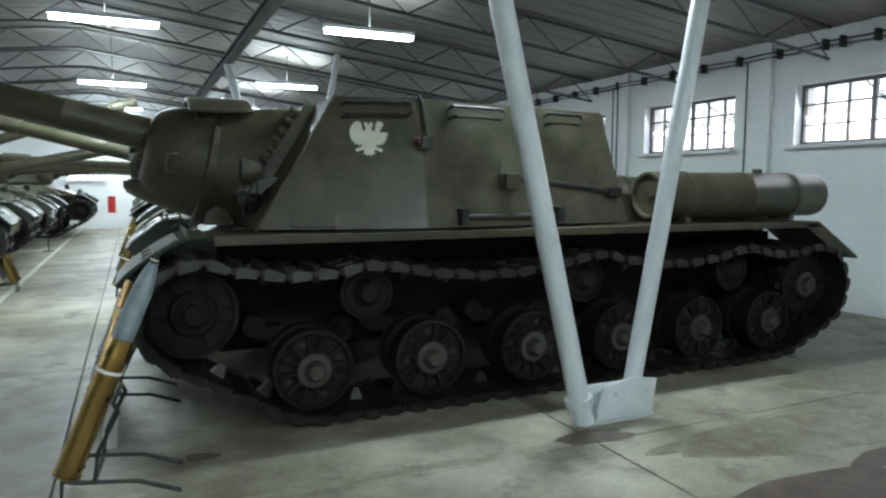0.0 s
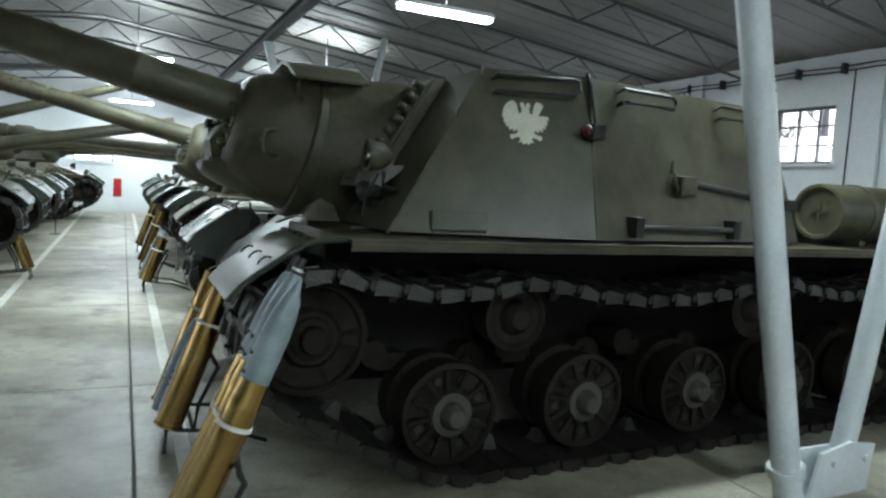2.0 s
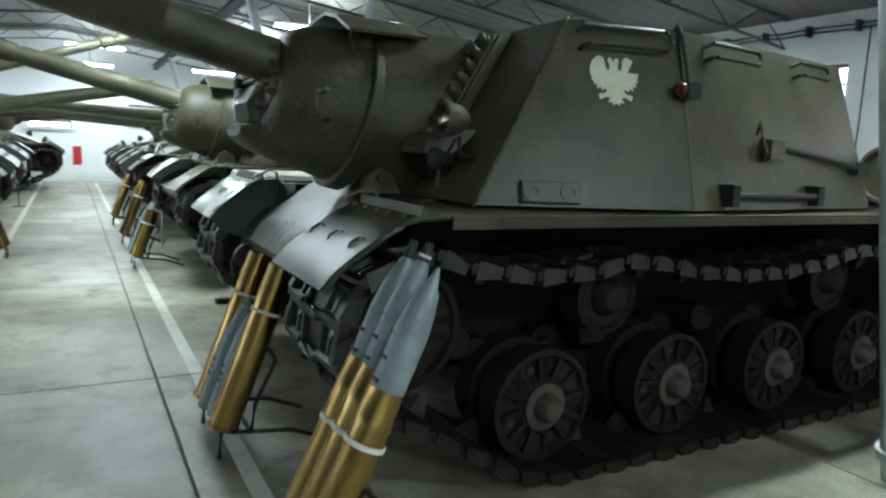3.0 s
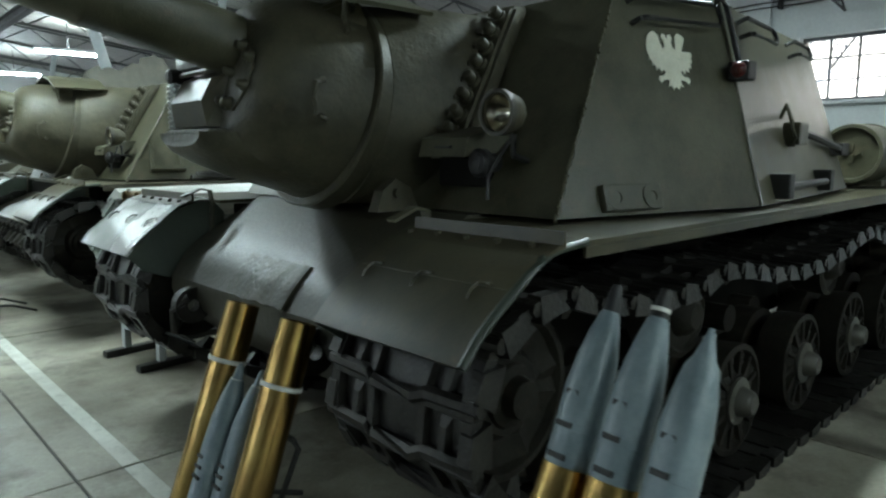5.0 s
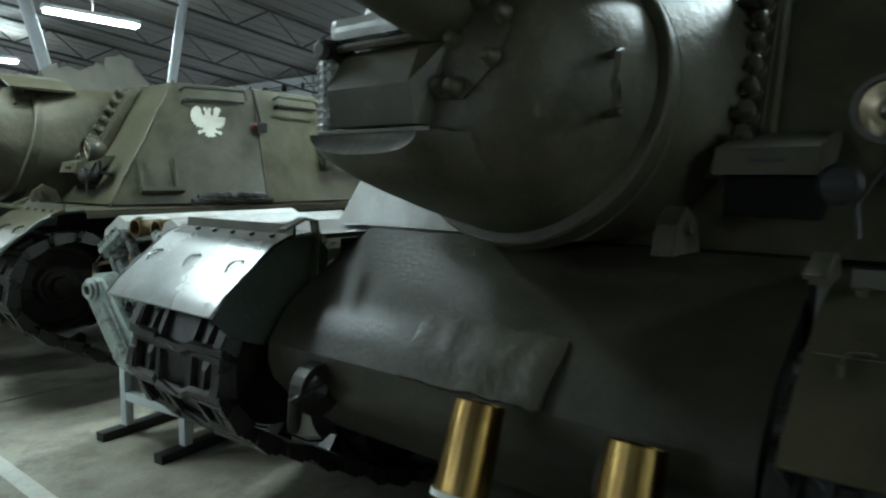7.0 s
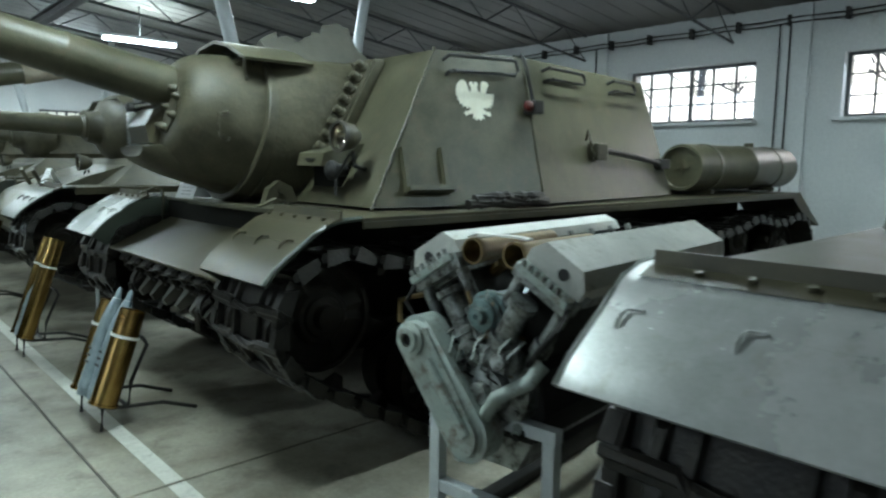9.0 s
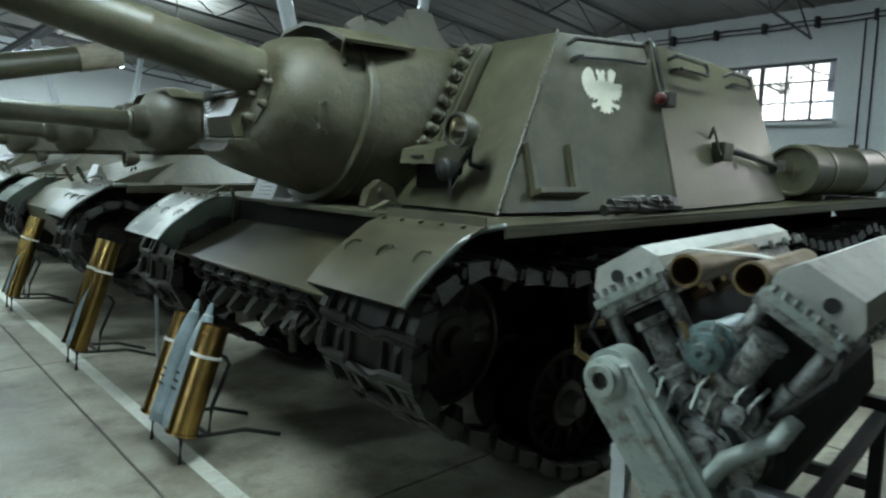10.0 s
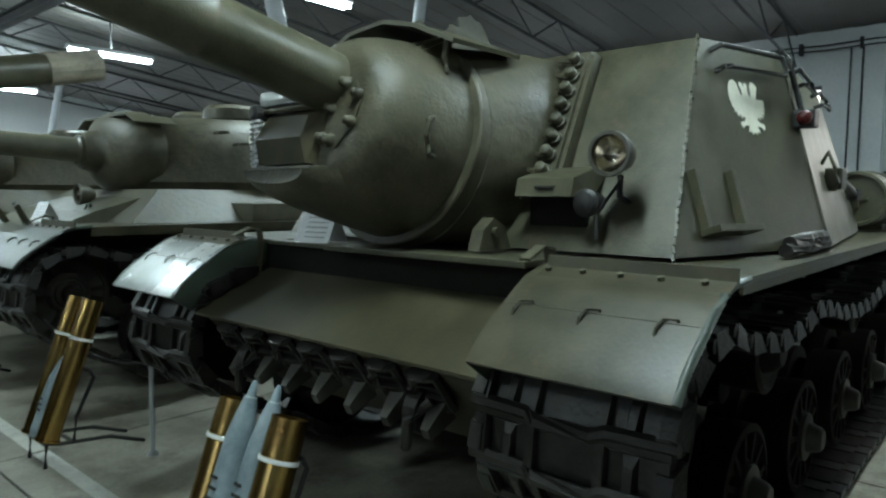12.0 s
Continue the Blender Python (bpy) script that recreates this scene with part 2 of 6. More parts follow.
def bm_new():
    return bmesh.new()

# ---- the hall ----
X0, X1, Y0, Y1 = -11.6, 7.16, -9.0, 21.4
EAVE, RIDGE, RIDGE_X = 3.62, 4.75, -2.1


def roof_z(x):
    return RIDGE - (RIDGE - EAVE) * abs(x - RIDGE_X) / (X1 - RIDGE_X)


def wall_with_windows(name, horizontal, at, out, lo, hi, top, windows, label):
    """A wall 0.4 thick; windows are (from, to, sill, head) along it, with nothing in the openings."""
    bm = bm_new()

    def slab(a, b, z0, z1):
        if horizontal:
            box(bm, (a, min(at, at + out), z0), (b, max(at, at + out), z1))
        else:
            box(bm, (min(at, at + out), a, z0), (max(at, at + out), b, z1))
    edges = lo
    for a, b, s, h in sorted(windows):
        slab(edges, a, 0, top)
        slab(a, b, 0, s)
        slab(a, b, h, top)
        edges = b
    slab(edges, hi, 0, top)
    return tagged(part(name, bm, PLASTER), label, "wall", kind="structure")


EAST = [(-2.7 - 3.05, -0.7 - 3.05, 2.15, 2.96), (-1.3, 0.68, 2.15, 2.96), (1.7, 3.66, 2.15, 2.96), (4.75, 6.75, 2.15, 2.96), (7.8, 9.8, 2.15, 2.96), (10.85, 12.85, 2.15, 2.96), (13.9, 15.9, 2.15, 2.96), (16.95, 18.95, 2.15, 2.96)]
NORTH = [(-10.2, -8.2, 1.75, 2.6), (-6.0, -4.2, 1.75, 2.6), (-3.1, -1.9, 1.7, 2.35), (-0.2, 1.3, 1.9, 2.6), (2.1, 3.5, 1.95, 2.85), (4.3, 6.0, 1.95, 2.85)]
wall_with_windows("wall_east", False, X1, 0.4, Y0, Y1, EAVE + 0.1, EAST, "whitewashed plaster wall with a row of steel windows")
wall_with_windows("wall_north", True, Y1, 0.4, X0, X1, RIDGE + 0.1, NORTH, "whitewashed end wall of the hall")
wall_with_windows("wall_west", False, X0, -0.4, Y0, Y1, EAVE + 0.1, EAST, "whitewashed plaster wall on the far side")
wall_with_windows("wall_south", True, Y0, -0.4, X0, X1, RIDGE + 0.1, [], "whitewashed end wall behind the start")

# pilasters and the lighter window surrounds of the east wall
for i, y in enumerate((-2.05, 1.2, 4.22, 7.27, 10.32, 13.37)):
    bm = bm_new()
    box(bm, (X1 - 0.07, y - 0.16, 0), (X1 - 0.003, y + 0.16, EAVE - 0.02), 0.01)
    tagged(part("pilaster", bm, PLASTER), "white plastered wall pier", "pilaster", kind="structure")


def window(m, width, height, cols=6, rows=3):
    """A steel window: its frame, bars and panes; its plane faces local -y."""
    w = base("window", m, "steel-framed hall window with small panes", "window", "windows of the hall", "structure")
    bm = bm_new()
    for a, b in (((0, -0.03, 0), (0.045, 0.03, height)), ((width - 0.045, -0.03, 0), (width, 0.03, height)), ((0.045, -0.03, 0), (width - 0.045, 0.03, 0.045)), ((0.045, -0.03, height - 0.045), (width - 0.045, 0.03, height))):
        box(bm, a, b, 0.004)
    fr = part("window_frame", bm, FRAME, w)
    for i in range(1, cols):
        bm = bm_new()
        t = 0.028 if i == cols // 2 else 0.014
        box(bm, (width * i / cols - t, -0.022, 0.045), (width * i / cols + t, 0.022, height - 0.045), 0.003)
        part("glazing_bar", bm, FRAME, fr)
    for i in range(1, rows):
        bm = bm_new()
        box(bm, (0.045, -0.02, height * i / rows - 0.011), (width - 0.045, 0.02, height * i / rows + 0.011), 0.003)
        part("glazing_bar", bm, FRAME, fr)
    for i in range(cols):
        for j in range(rows):
            bm = bm_new()
            box(bm, (width * i / cols + 0.01, -0.002, height * j / rows + 0.01), (width * (i + 1) / cols - 0.01, 0.002, height * (j + 1) / rows - 0.01))
            pane = part("pane", bm, PANE, w)
            pane.visible_shadow = False
    bm = bm_new()
    box(bm, (-0.06, -0.3, -0.05), (width + 0.06, -0.05, -0.003), 0.008)
    part("window_sill", bm, PLASTER, w)
    return w


for a, b, s, h in EAST:
    window(pose(X1 + 0.16, b, s, 0, 0, -90), b - a, h - s)
    window(pose(X0 - 0.2, a, s, 0, 0, 90), b - a, h - s)
    area_lamp("daylight_east", (X1 + 0.15, (a + b) / 2, (s + h) / 2), (X1 - 3, (a + b) / 2, 1.0), b - a, h - s, WINDOW_POWER * 0.2, (0.86, 0.93, 1.0))
for a, b, s, h in NORTH:
    window(pose(a, Y1 + 0.2, s), b - a, h - s)
    area_lamp("daylight_north", ((a + b) / 2, Y1 + 0.15, (s + h) / 2), ((a + b) / 2, Y1 - 3, 1.0), b - a, h - s, WINDOW_POWER * 0.5, (0.86, 0.93, 1.0))
for a, b, s, h in EAST[2::2]:
    area_lamp("daylight_west", (X0 - 0.15, (a + b) / 2, (s + h) / 2), (X0 + 3, (a + b) / 2, 1.0), b - a, h - s, WINDOW_POWER, (0.86, 0.93, 1.0))

# bare trees and pale ground seen through the panes
bm = bm_new()
box(bm, (-160, -160, -0.6), (160, 160, -0.45))
tagged(part("ground", bm, surface("winter_ground", (0.3, 0.29, 0.26), (0.42, 0.41, 0.38), 0.9, big=0.2)), "pale winter ground outside the hall", "ground", kind="structure")


def bare_tree(x, y, tall):
    t = base("tree", pose(x, y, -0.46), "leafless grey tree outside the windows", "tree", "trees outside")
    bm, twigs = bm_new(), bm_new()
    rnd = random.Random(int(x * 31 + y * 17))
    lathe(bm, (0, 0, 0), (0, 0, 1), [(0, 0), (0, 0.2), (tall * 0.4, 0.14), (tall * 0.8, 0.05), (tall, 0.0)], 10)
    for k in range(16):
        z = tall * rnd.uniform(0.22, 0.85)
        a, ln = rnd.uniform(0, 6.28), tall * rnd.uniform(0.16, 0.34)
        tip = Vector((math.cos(a) * ln, math.sin(a) * ln, z + ln * rnd.uniform(0.3, 0.8)))
        mid = Vector((0, 0, z)).lerp(tip, 0.5) + Vector((0, 0, -0.1))
        pipe(bm, [(0, 0, z), mid, tip], 0.03, 5)
        for _ in range(9):
            s = mid.lerp(tip, rnd.random())
            pipe(twigs, [s, s + Vector((rnd.uniform(-0.6, 0.6), rnd.uniform(-0.6, 0.6), rnd.uniform(0.1, 0.8)))], 0.012, 4)
    bark = surface("bark", (0.16, 0.15, 0.14), (0.24, 0.23, 0.22), 0.9, big=6) if "bark" not in bpy.data.materials else bpy.data.materials["bark"]
    part("trunk", bm, bark, t)
    tagged(part("twigs", twigs, bark, t), kind="stuff")


for x, y, h in ((15, 7.5, 6.5), (17, 10.5, 7.5), (14, 3.2, 6.0), (19, 5.5, 8), (16, 14.5, 7), (18, 18, 7.5), (15.5, 21, 6.5), (20, 26, 8)):
    bare_tree(x, y, h)

# ribbed roof on purlins
bm = bm_new()
ribs = int((Y1 - Y0 + 0.8) / 0.35)
for side, xe in ((1, X1 + 0.4), (-1, X0 - 0.4)):
    for k in range(ribs):
        ya = Y0 - 0.4 + 0.35 * k
        for a, b, dz in ((0.0, 0.2, 0.0), (0.2, 0.35, 0.006)):
            q = [(RIDGE_X, ya + a, RIDGE + dz), (xe, ya + a, roof_z(xe) + dz), (xe, ya + b, roof_z(xe) + dz), (RIDGE_X, ya + b, RIDGE + dz)]
            q += [(x, y, z + 0.06) for x, y, z in q]
            solid(bm, q, [(0, 1, 2, 3), (4, 5, 6, 7), (0, 1, 5, 4), (1, 2, 6, 5), (2, 3, 7, 6), (3, 0, 4, 7)])
tagged(part("ceiling", bm, ROOF), "dark grey ribbed sheet roof", "ceiling", kind="structure")


def lattice_truss(y, z_low=0.42):
    bm = bm_new()
    step = 0.6
    xs = [X0 + 0.06 + step * k for k in range(int((X1 - X0 - 0.12) / step) + 1)]
    for a, b in zip(xs, xs[1:]):
        for d in (0.03, z_low):
            pipe(bm, [(a, y, roof_z(a) - d), (b, y, roof_z(b) - d)], 0.022, 4)
    for i, (a, b) in enumerate(zip(xs, xs[1:])):
        lo, hi = (z_low, 0.03) if i % 2 else (0.03, z_low)
        pipe(bm, [(a, y, roof_z(a) - lo), (b, y, roof_z(b) - hi)], 0.012, 4)
    tagged(part("roof_truss", bm, TRUSS), "grey steel lattice purlin under the roof", "truss", "roof trusses", "structure")


for k in range(12):
    lattice_truss(-7.2 + 2.45 * k)


def roof_beam(x):
    bm = bm_new()
    z = roof_z(x) - 0.46
    box(bm, (x - 0.07, Y0 + 0.01, z - 0.16), (x + 0.07, Y1 - 0.01, z - 0.14))
    box(bm, (x - 0.07, Y0 + 0.01, z - 0.02), (x + 0.07, Y1 - 0.01, z))
    box(bm, (x - 0.01, Y0 + 0.01, z - 0.14), (x + 0.01, Y1 - 0.01, z - 0.02))
    tagged(part("roof_beam", bm, TRUSS), "grey steel beam along the hall", "beam", "roof beams", "structure")


for x in (0.62, -4.9):
    roof_beam(x)


def brace_pair(x, y, flip=1):
    """Two round props that stand in one welded foot and spread to the roof beams."""
    b = base("column_pair", pose(x, y, 0), "pale grey V-shaped pair of steel tube props", "column", "props of the roof", "structure")
    for side, r in ((-1, 0.072), (1, 0.062)):
        bm = bm_new()
        foot = Vector((side * 0.2, 0, 0.0 if side < 0 else 0.22))
        top_x = (-1.16 if side < 0 else 0.94)
        top = Vector((top_x, 0, roof_z(x + top_x) - (0.6 if side < 0 else 0.01)))
        d = (top - foot).length
        lathe(bm, foot, top - foot, [(0, 0), (0, r), (d, r), (d, 0)], 20)
        if side < 0:
            lathe(bm, foot + (top - foot).normalized() * 0.14, top - foot, [(0, r), (0, r + 0.022), (0.05, r + 0.022), (0.05, r)], 20)
        part("prop", bm, POST, b, smooth=40)
    bm = bm_new()
    prism(bm, [(-0.16, 0.03), (0.30, 0.03), (0.34, 0.27), (0.14, 0.3), (-0.1, 0.26)], "y", -0.09, -0.07)
    box(bm, (-0.16, -0.07, 0.0), (0.34, 0.1, 0.02))
    box(bm, (-0.15, 0.04, 0.02), (0.31, 0.055, 0.24), 0.003)
    part("foot_plate", bm, POST, b, "pale grey welded foot plate")
    for dx in (0.0, 0.26):
        bm = bm_new()
        cyl(bm, (dx, -0.105, 0.2), (dx, -0.09, 0.2), 0.018, n=6)
        part("bolt", bm, POST, b)
    return b


for y in (-2.19, 7.5, 17.2):
    brace_pair(1.83 if y < 0 else 1.78, y)
    brace_pair(-5.95, y)


def lamp(x, y, z, length=1.5, power=1.0):
    t = base("ceiling_lamp", pose(x, y, z), "lit fluorescent tube lamp with a white tray", "lamp", "fluorescent lamps of the hall")
    bm = bm_new()
    prism(bm, [(-0.09, 0.03), (0.09, 0.03), (0.05, 0.09), (-0.05, 0.09)], "x", -length / 2, length / 2)
    part("tray", bm, POST, t)
    for dy in (-0.045, 0.045):
        bm = bm_new()
        cyl(bm, (-length / 2 + 0.03, dy, 0.0), (length / 2 - 0.03, dy, 0.0), 0.022, n=10)
        part("tube", bm, TUBE, t)
    bm = bm_new()
    pipe(bm, [(0, 0, 0.09), (0, 0, roof_z(x) - z - 0.01)], 0.012, 6)
    part("hanger", bm, TRUSS, t)
    area_lamp("lamp_light", (x, y, z - 0.05), (x, y, 0), length, 0.16, LAMP_POWER * power, (0.86, 1.0, 0.95))
    if x < 2.5 and y > 3:
        area_lamp("lamp_light", (x, y, z + 0.11), (x, y, 9), length, 0.16, LAMP_POWER * (0.5 if y > 8 else 0.25), (0.86, 1.0, 0.97))


for x, y in ((-1.3, 3.9), (-1.35, 9.8), (-1.35, 14.8), (-1.35, 19.6), (1.95, 3.2), (1.95, 8.6), (2.05, 13.5), (2.05, 18.6), (2.1, -0.9), (1.2, -6.5), (-2.6, -7.4), (-5.4, 6.5), (-5.4, 12.0), (-5.4, 17.5), (-8.8, 9.0), (-8.8, 15.0)):
    lamp(x, y, 3.62, 1.28, 1.1 if (x, y) == (-1.3, 3.9) else 1.0)

# cable on insulators along the top of the east wall, with drops
bm = bm_new()
for dz in (0.0, 0.06):
    pts = []
    for k in range(61):
        y = Y0 + 0.05 + (Y1 - Y0 - 0.1) * k / 60
        pts.append((X1 - 0.09, y, 3.38 + dz - (0.015 if k % 2 else 0)))
    pipe(bm, pts, 0.011, 6)
cable = tagged(part("wall_cable", bm, IRON), "dark cables on clips along the wall top", "cable", kind="structure")
bm = bm_new()
box(bm, (X1 - 0.11, -0.02, 3.34), (X1 - 0.002, 0.02, 3.48), 0.004)
clip = part("cable_clip", bm, IRON, cable)
for k in range(1, 44):
    twin(clip, pose(0, -8.6 + k * 0.68, 0), cable)
for y in (1.42, 4.3, 4.43, 7.3):
    bm = bm_new()
    pipe(bm, [(X1 - 0.085, y, 3.36), (X1 - 0.085, y, 2.2), (X1 - 0.085, y, 0.4)], 0.012, 6)
    tagged(part("cable_drop", bm, IRON), "dark cable conduit running down the wall", "cable", kind="structure")

# floor: slabs with open joints over a bed
bm = bm_new()
box(bm, (X0 - 0.4, Y0 - 0.4, -0.3), (X1 + 0.4, Y1 + 0.4, -0.012))
floor = tagged(part("floor", bm, JOINT), "concrete slab floor with dark joints", "floor", kind="structure")
SLAB_X = [X0, -10.5, -7.5, -4.5, -1.5, 1.5, 4.5, X1]
SLAB_Y = [Y0] + [0.65 + 3.15 * k for k in range(-3, 7)] + [Y1]
for xa, xb in zip(SLAB_X, SLAB_X[1:]):
    for ya, yb in zip(SLAB_Y, SLAB_Y[1:]):
        bm = bm_new()
        box(bm, (xa + 0.007, ya + 0.006, -0.1), (xb - 0.007, yb - 0.006, 0.0), 0.006)
        part("slab", bm, CONCRETE, floor)


def painted_line(x, y0, y1, w=0.085):
    bm = bm_new()
    for k, (a, b) in enumerate(zip(SLAB_Y, SLAB_Y[1:])):
        a, b = max(a + 0.012, y0), min(b - 0.012, y1)
        if b > a:
            box(bm, (x - w / 2, a, 0.0005), (x + w / 2, b, 0.002))
    tagged(part("floor_line", bm, LINE), "worn white painted line on the floor", "line", kind="structure")


painted_line(-1.25, -1.4, Y1 - 0.5)
painted_line(-2.75, -1.4, Y1 - 0.5)


def blot(x, y, rx, ry, seed, stuff=None, label="dark brown oil stain on the concrete"):
    rnd = random.Random(seed)
    n = 40
    ph = [rnd.uniform(0, 6.28) for _ in range(5)]
    bm = bm_new()
    vs = []
    for k in range(n):
        a = k * math.tau / n
        f = 1 + sum(0.16 / (j + 1) * math.sin((j + 2) * a + ph[j]) for j in range(5))
        vs.append((x + rx * f * math.cos(a), y + ry * f * math.sin(a)))
    prism(bm, vs, "z", 0.0006, 0.0018 + 0.00006 * (seed % 40))
    tagged(part("oil_stain", bm, stuff or OIL), label, "stain", kind="structure")


DAMP = surface("damp_concrete", (0.13, 0.115, 0.08), (0.25, 0.23, 0.175), 0.42, big=3.5, fine=45, grain=0.25, bump=0.1, dirt=(0.3, 0.28, 0.22), dirt_cut=0.5)
for x, y, rx, ry, seed in ((3.3, -2.95, 1.3, 0.3, 41), (4.6, -2.3, 1.0, 0.35, 42), (2.3, -2.75, 0.55, 0.12, 43), (0.2, -2.42, 0.9, 0.05, 44), (5.6, -1.9, 0.9, 0.3, 45), (3.9, -3.9, 0.8, 0.25, 46)):
    blot(x, y, rx, ry, seed, DAMP, "brownish damp patch on the concrete")
blot(2.05, -3.55, 0.75, 0.22, 3)
blot(3.1, -3.4, 0.4, 0.14, 8)
blot(1.55, -2.42, 0.28, 0.1, 5)
blot(2.7, -3.75, 0.95, 0.16, 11)
blot(1.35, -3.5, 0.3, 0.09, 17)
blot(-0.75, -1.75, 0.1, 0.05, 29)

# ---- tracked vehicles ----
CAS_LOW = [(-0.325, -1.215), (0.80, -1.49), (2.72, -1.27)]
CAS_TOP = [(0.26, -1.05), (0.86, -1.215), (2.62, -1.0)]
CAS_Z = (1.285, 2.21)


def on_side(x, z, off=0.0):
    """A point on the sloped, kinked casemate side at a height, off it by some metres."""
    k = (z - CAS_Z[0]) / (CAS_Z[1] - CAS_Z[0])
    pts = [(a[0] + (b[0] - a[0]) * k, a[1] + (b[1] - a[1]) * k) for a, b in zip(CAS_LOW, CAS_TOP)]
    i = 0 if x < pts[1][0] else 1
    (xa, ya), (xb, yb) = pts[i], pts[i + 1]
    y = ya + (yb - ya) * (x - xa) / (xb - xa)
    return Vector((x, y, z)) + side_normal(i) * off


def side_normal(i):
    a, b = Vector((*CAS_LOW[i], CAS_Z[0])), Vector((*CAS_LOW[i + 1], CAS_Z[0]))
    c = Vector((*CAS_TOP[i], CAS_Z[1]))
    n = (b - a).cross(c - a).normalized()
    return n if n.y < 0 else -n


def track_loop():
    """The middle line of the track in x and z, closed, at even steps."""
    pts = []
    for k in range(11):
        a = radians(80 + k * 15)
        pts.append((-0.75 + 0.335 * math.cos(a), 0.775 + 0.335 * math.sin(a)))
    pts += [(-0.14, 0.055), (0.0, 0.042)] + [(0.435 * k, 0.04) for k in range(1, 10)] + [(4.4, 0.05)]
    for k in range(12):
        a = radians(-55 + k * 14)
        pts.append((4.8 + 0.385 * math.cos(a), 0.65 + 0.385 * math.sin(a)))
    tops = [(4.72, 1.03), (3.85, 1.065), (2.23, 1.075), (0.40, 1.07), (-0.69, 1.105)]
    for (xa, za), (xb, zb) in zip(tops, tops[1:]):
        for k in range(9):
            u = k / 8
            pts.append((xa + (xb - xa) * u, za + (zb - za) * u - 0.125 * 4 * u * (1 - u) * min(1.0, abs(xb - xa) / 1.6)))
    clean = [pts[0]]
    for p in pts[1:]:
        if math.dist(p, clean[-1]) > 0.02:
            clean.append(p)
    return clean


def even(pts, count):
    loop = pts + [pts[0]]
    seg = [math.dist(a, b) for a, b in zip(loop, loop[1:])]
    step, out, i, run = sum(seg) / count, [], 0, 0.0
    for k in range(count):
        d = k * step
        while run + seg[i] < d:
            run += seg[i]
            i += 1
        u = (d - run) / seg[i]
        a, b = loop[i], loop[i + 1]
        out.append((a[0] + (b[0] - a[0]) * u, a[1] + (b[1] - a[1]) * u))
    return out, step


LOOP, PITCH = even(track_loop(), 80)


def link_mesh(bm, with_tooth):
    """One cast link lying along x, width along y, outer side up: a pan with ribs, a wavy hinge bar and end horns."""
    p = PITCH
    box(bm, (-p * 0.44, -0.318, -0.022), (p * 0.43, 0.318, -0.004))
    pipe(bm, [(p * 0.4, -0.335, 0.008), (p * 0.43, -0.13, 0.012), (p * 0.54, -0.09, 0.02), (p * 0.54, 0.09, 0.02), (p * 0.43, 0.13, 0.012), (p * 0.4, 0.335, 0.008)], 0.024, 7)
    pipe(bm, [(-p * 0.42, -0.32, 0.002), (-p * 0.42, 0.32, 0.002)], 0.019, 6)
    for y0, y1, top in ((-0.325, -0.27, 0.022), (-0.135, -0.095, 0.016), (0.095, 0.135, 0.016), (0.27, 0.325, 0.022)):
        solid(bm, [(-p * 0.4, y0, -0.01), (p * 0.4, y0, -0.01), (p * 0.4, y1, -0.01), (-p * 0.4, y1, -0.01), (-p * 0.36, y0 + 0.006, top), (p * 0.38, y0 + 0.006, top + 0.008), (p * 0.38, y1 - 0.006, top + 0.008), (-p * 0.36, y1 - 0.006, top)],
              [(0, 1, 5, 4), (1, 2, 6, 5), (2, 3, 7, 6), (3, 0, 4, 7), (4, 5, 6, 7)])
    for y0, y1 in ((-0.225, -0.175), (0.175, 0.225)):
        solid(bm, [(-p * 0.3, y0, -0.006), (p * 0.34, y0, -0.006), (p * 0.34, y1, -0.006), (-p * 0.3, y1, -0.006), (-p * 0.1, y0 + 0.012, 0.012), (p * 0.3, y0 + 0.012, 0.02), (p * 0.3, y1 - 0.012, 0.02), (-p * 0.1, y1 - 0.012, 0.012)],
              [(0, 1, 5, 4), (1, 2, 6, 5), (2, 3, 7, 6), (3, 0, 4, 7), (4, 5, 6, 7)])
    for y0, y1 in ((-0.345, -0.275), (0.275, 0.345)):
        solid(bm, [(-p * 0.36, y0, -0.03), (p * 0.4, y0, -0.036), (p * 0.4, y1, -0.036), (-p * 0.36, y1, -0.03), (-p * 0.16, y0 + 0.012, 0.03), (p * 0.3, y0 + 0.012, 0.042), (p * 0.3, y1 - 0.012, 0.04), (-p * 0.16, y1 - 0.012, 0.028)],
              [(0, 1, 2, 3), (4, 5, 6, 7), (0, 1, 5, 4), (1, 2, 6, 5), (2, 3, 7, 6), (3, 0, 4, 7)])
    if with_tooth:
        solid(bm, [(-0.05, -0.05, -0.012), (0.05, -0.05, -0.012), (0.05, 0.05, -0.012), (-0.05, 0.05, -0.012), (-0.018, -0.018, -0.1), (0.018, -0.018, -0.1), (0.018, 0.018, -0.1), (-0.018, 0.018, -0.1)],
              [(0, 1, 5, 4), (1, 2, 6, 5), (2, 3, 7, 6), (3, 0, 4, 7), (4, 5, 6, 7)])


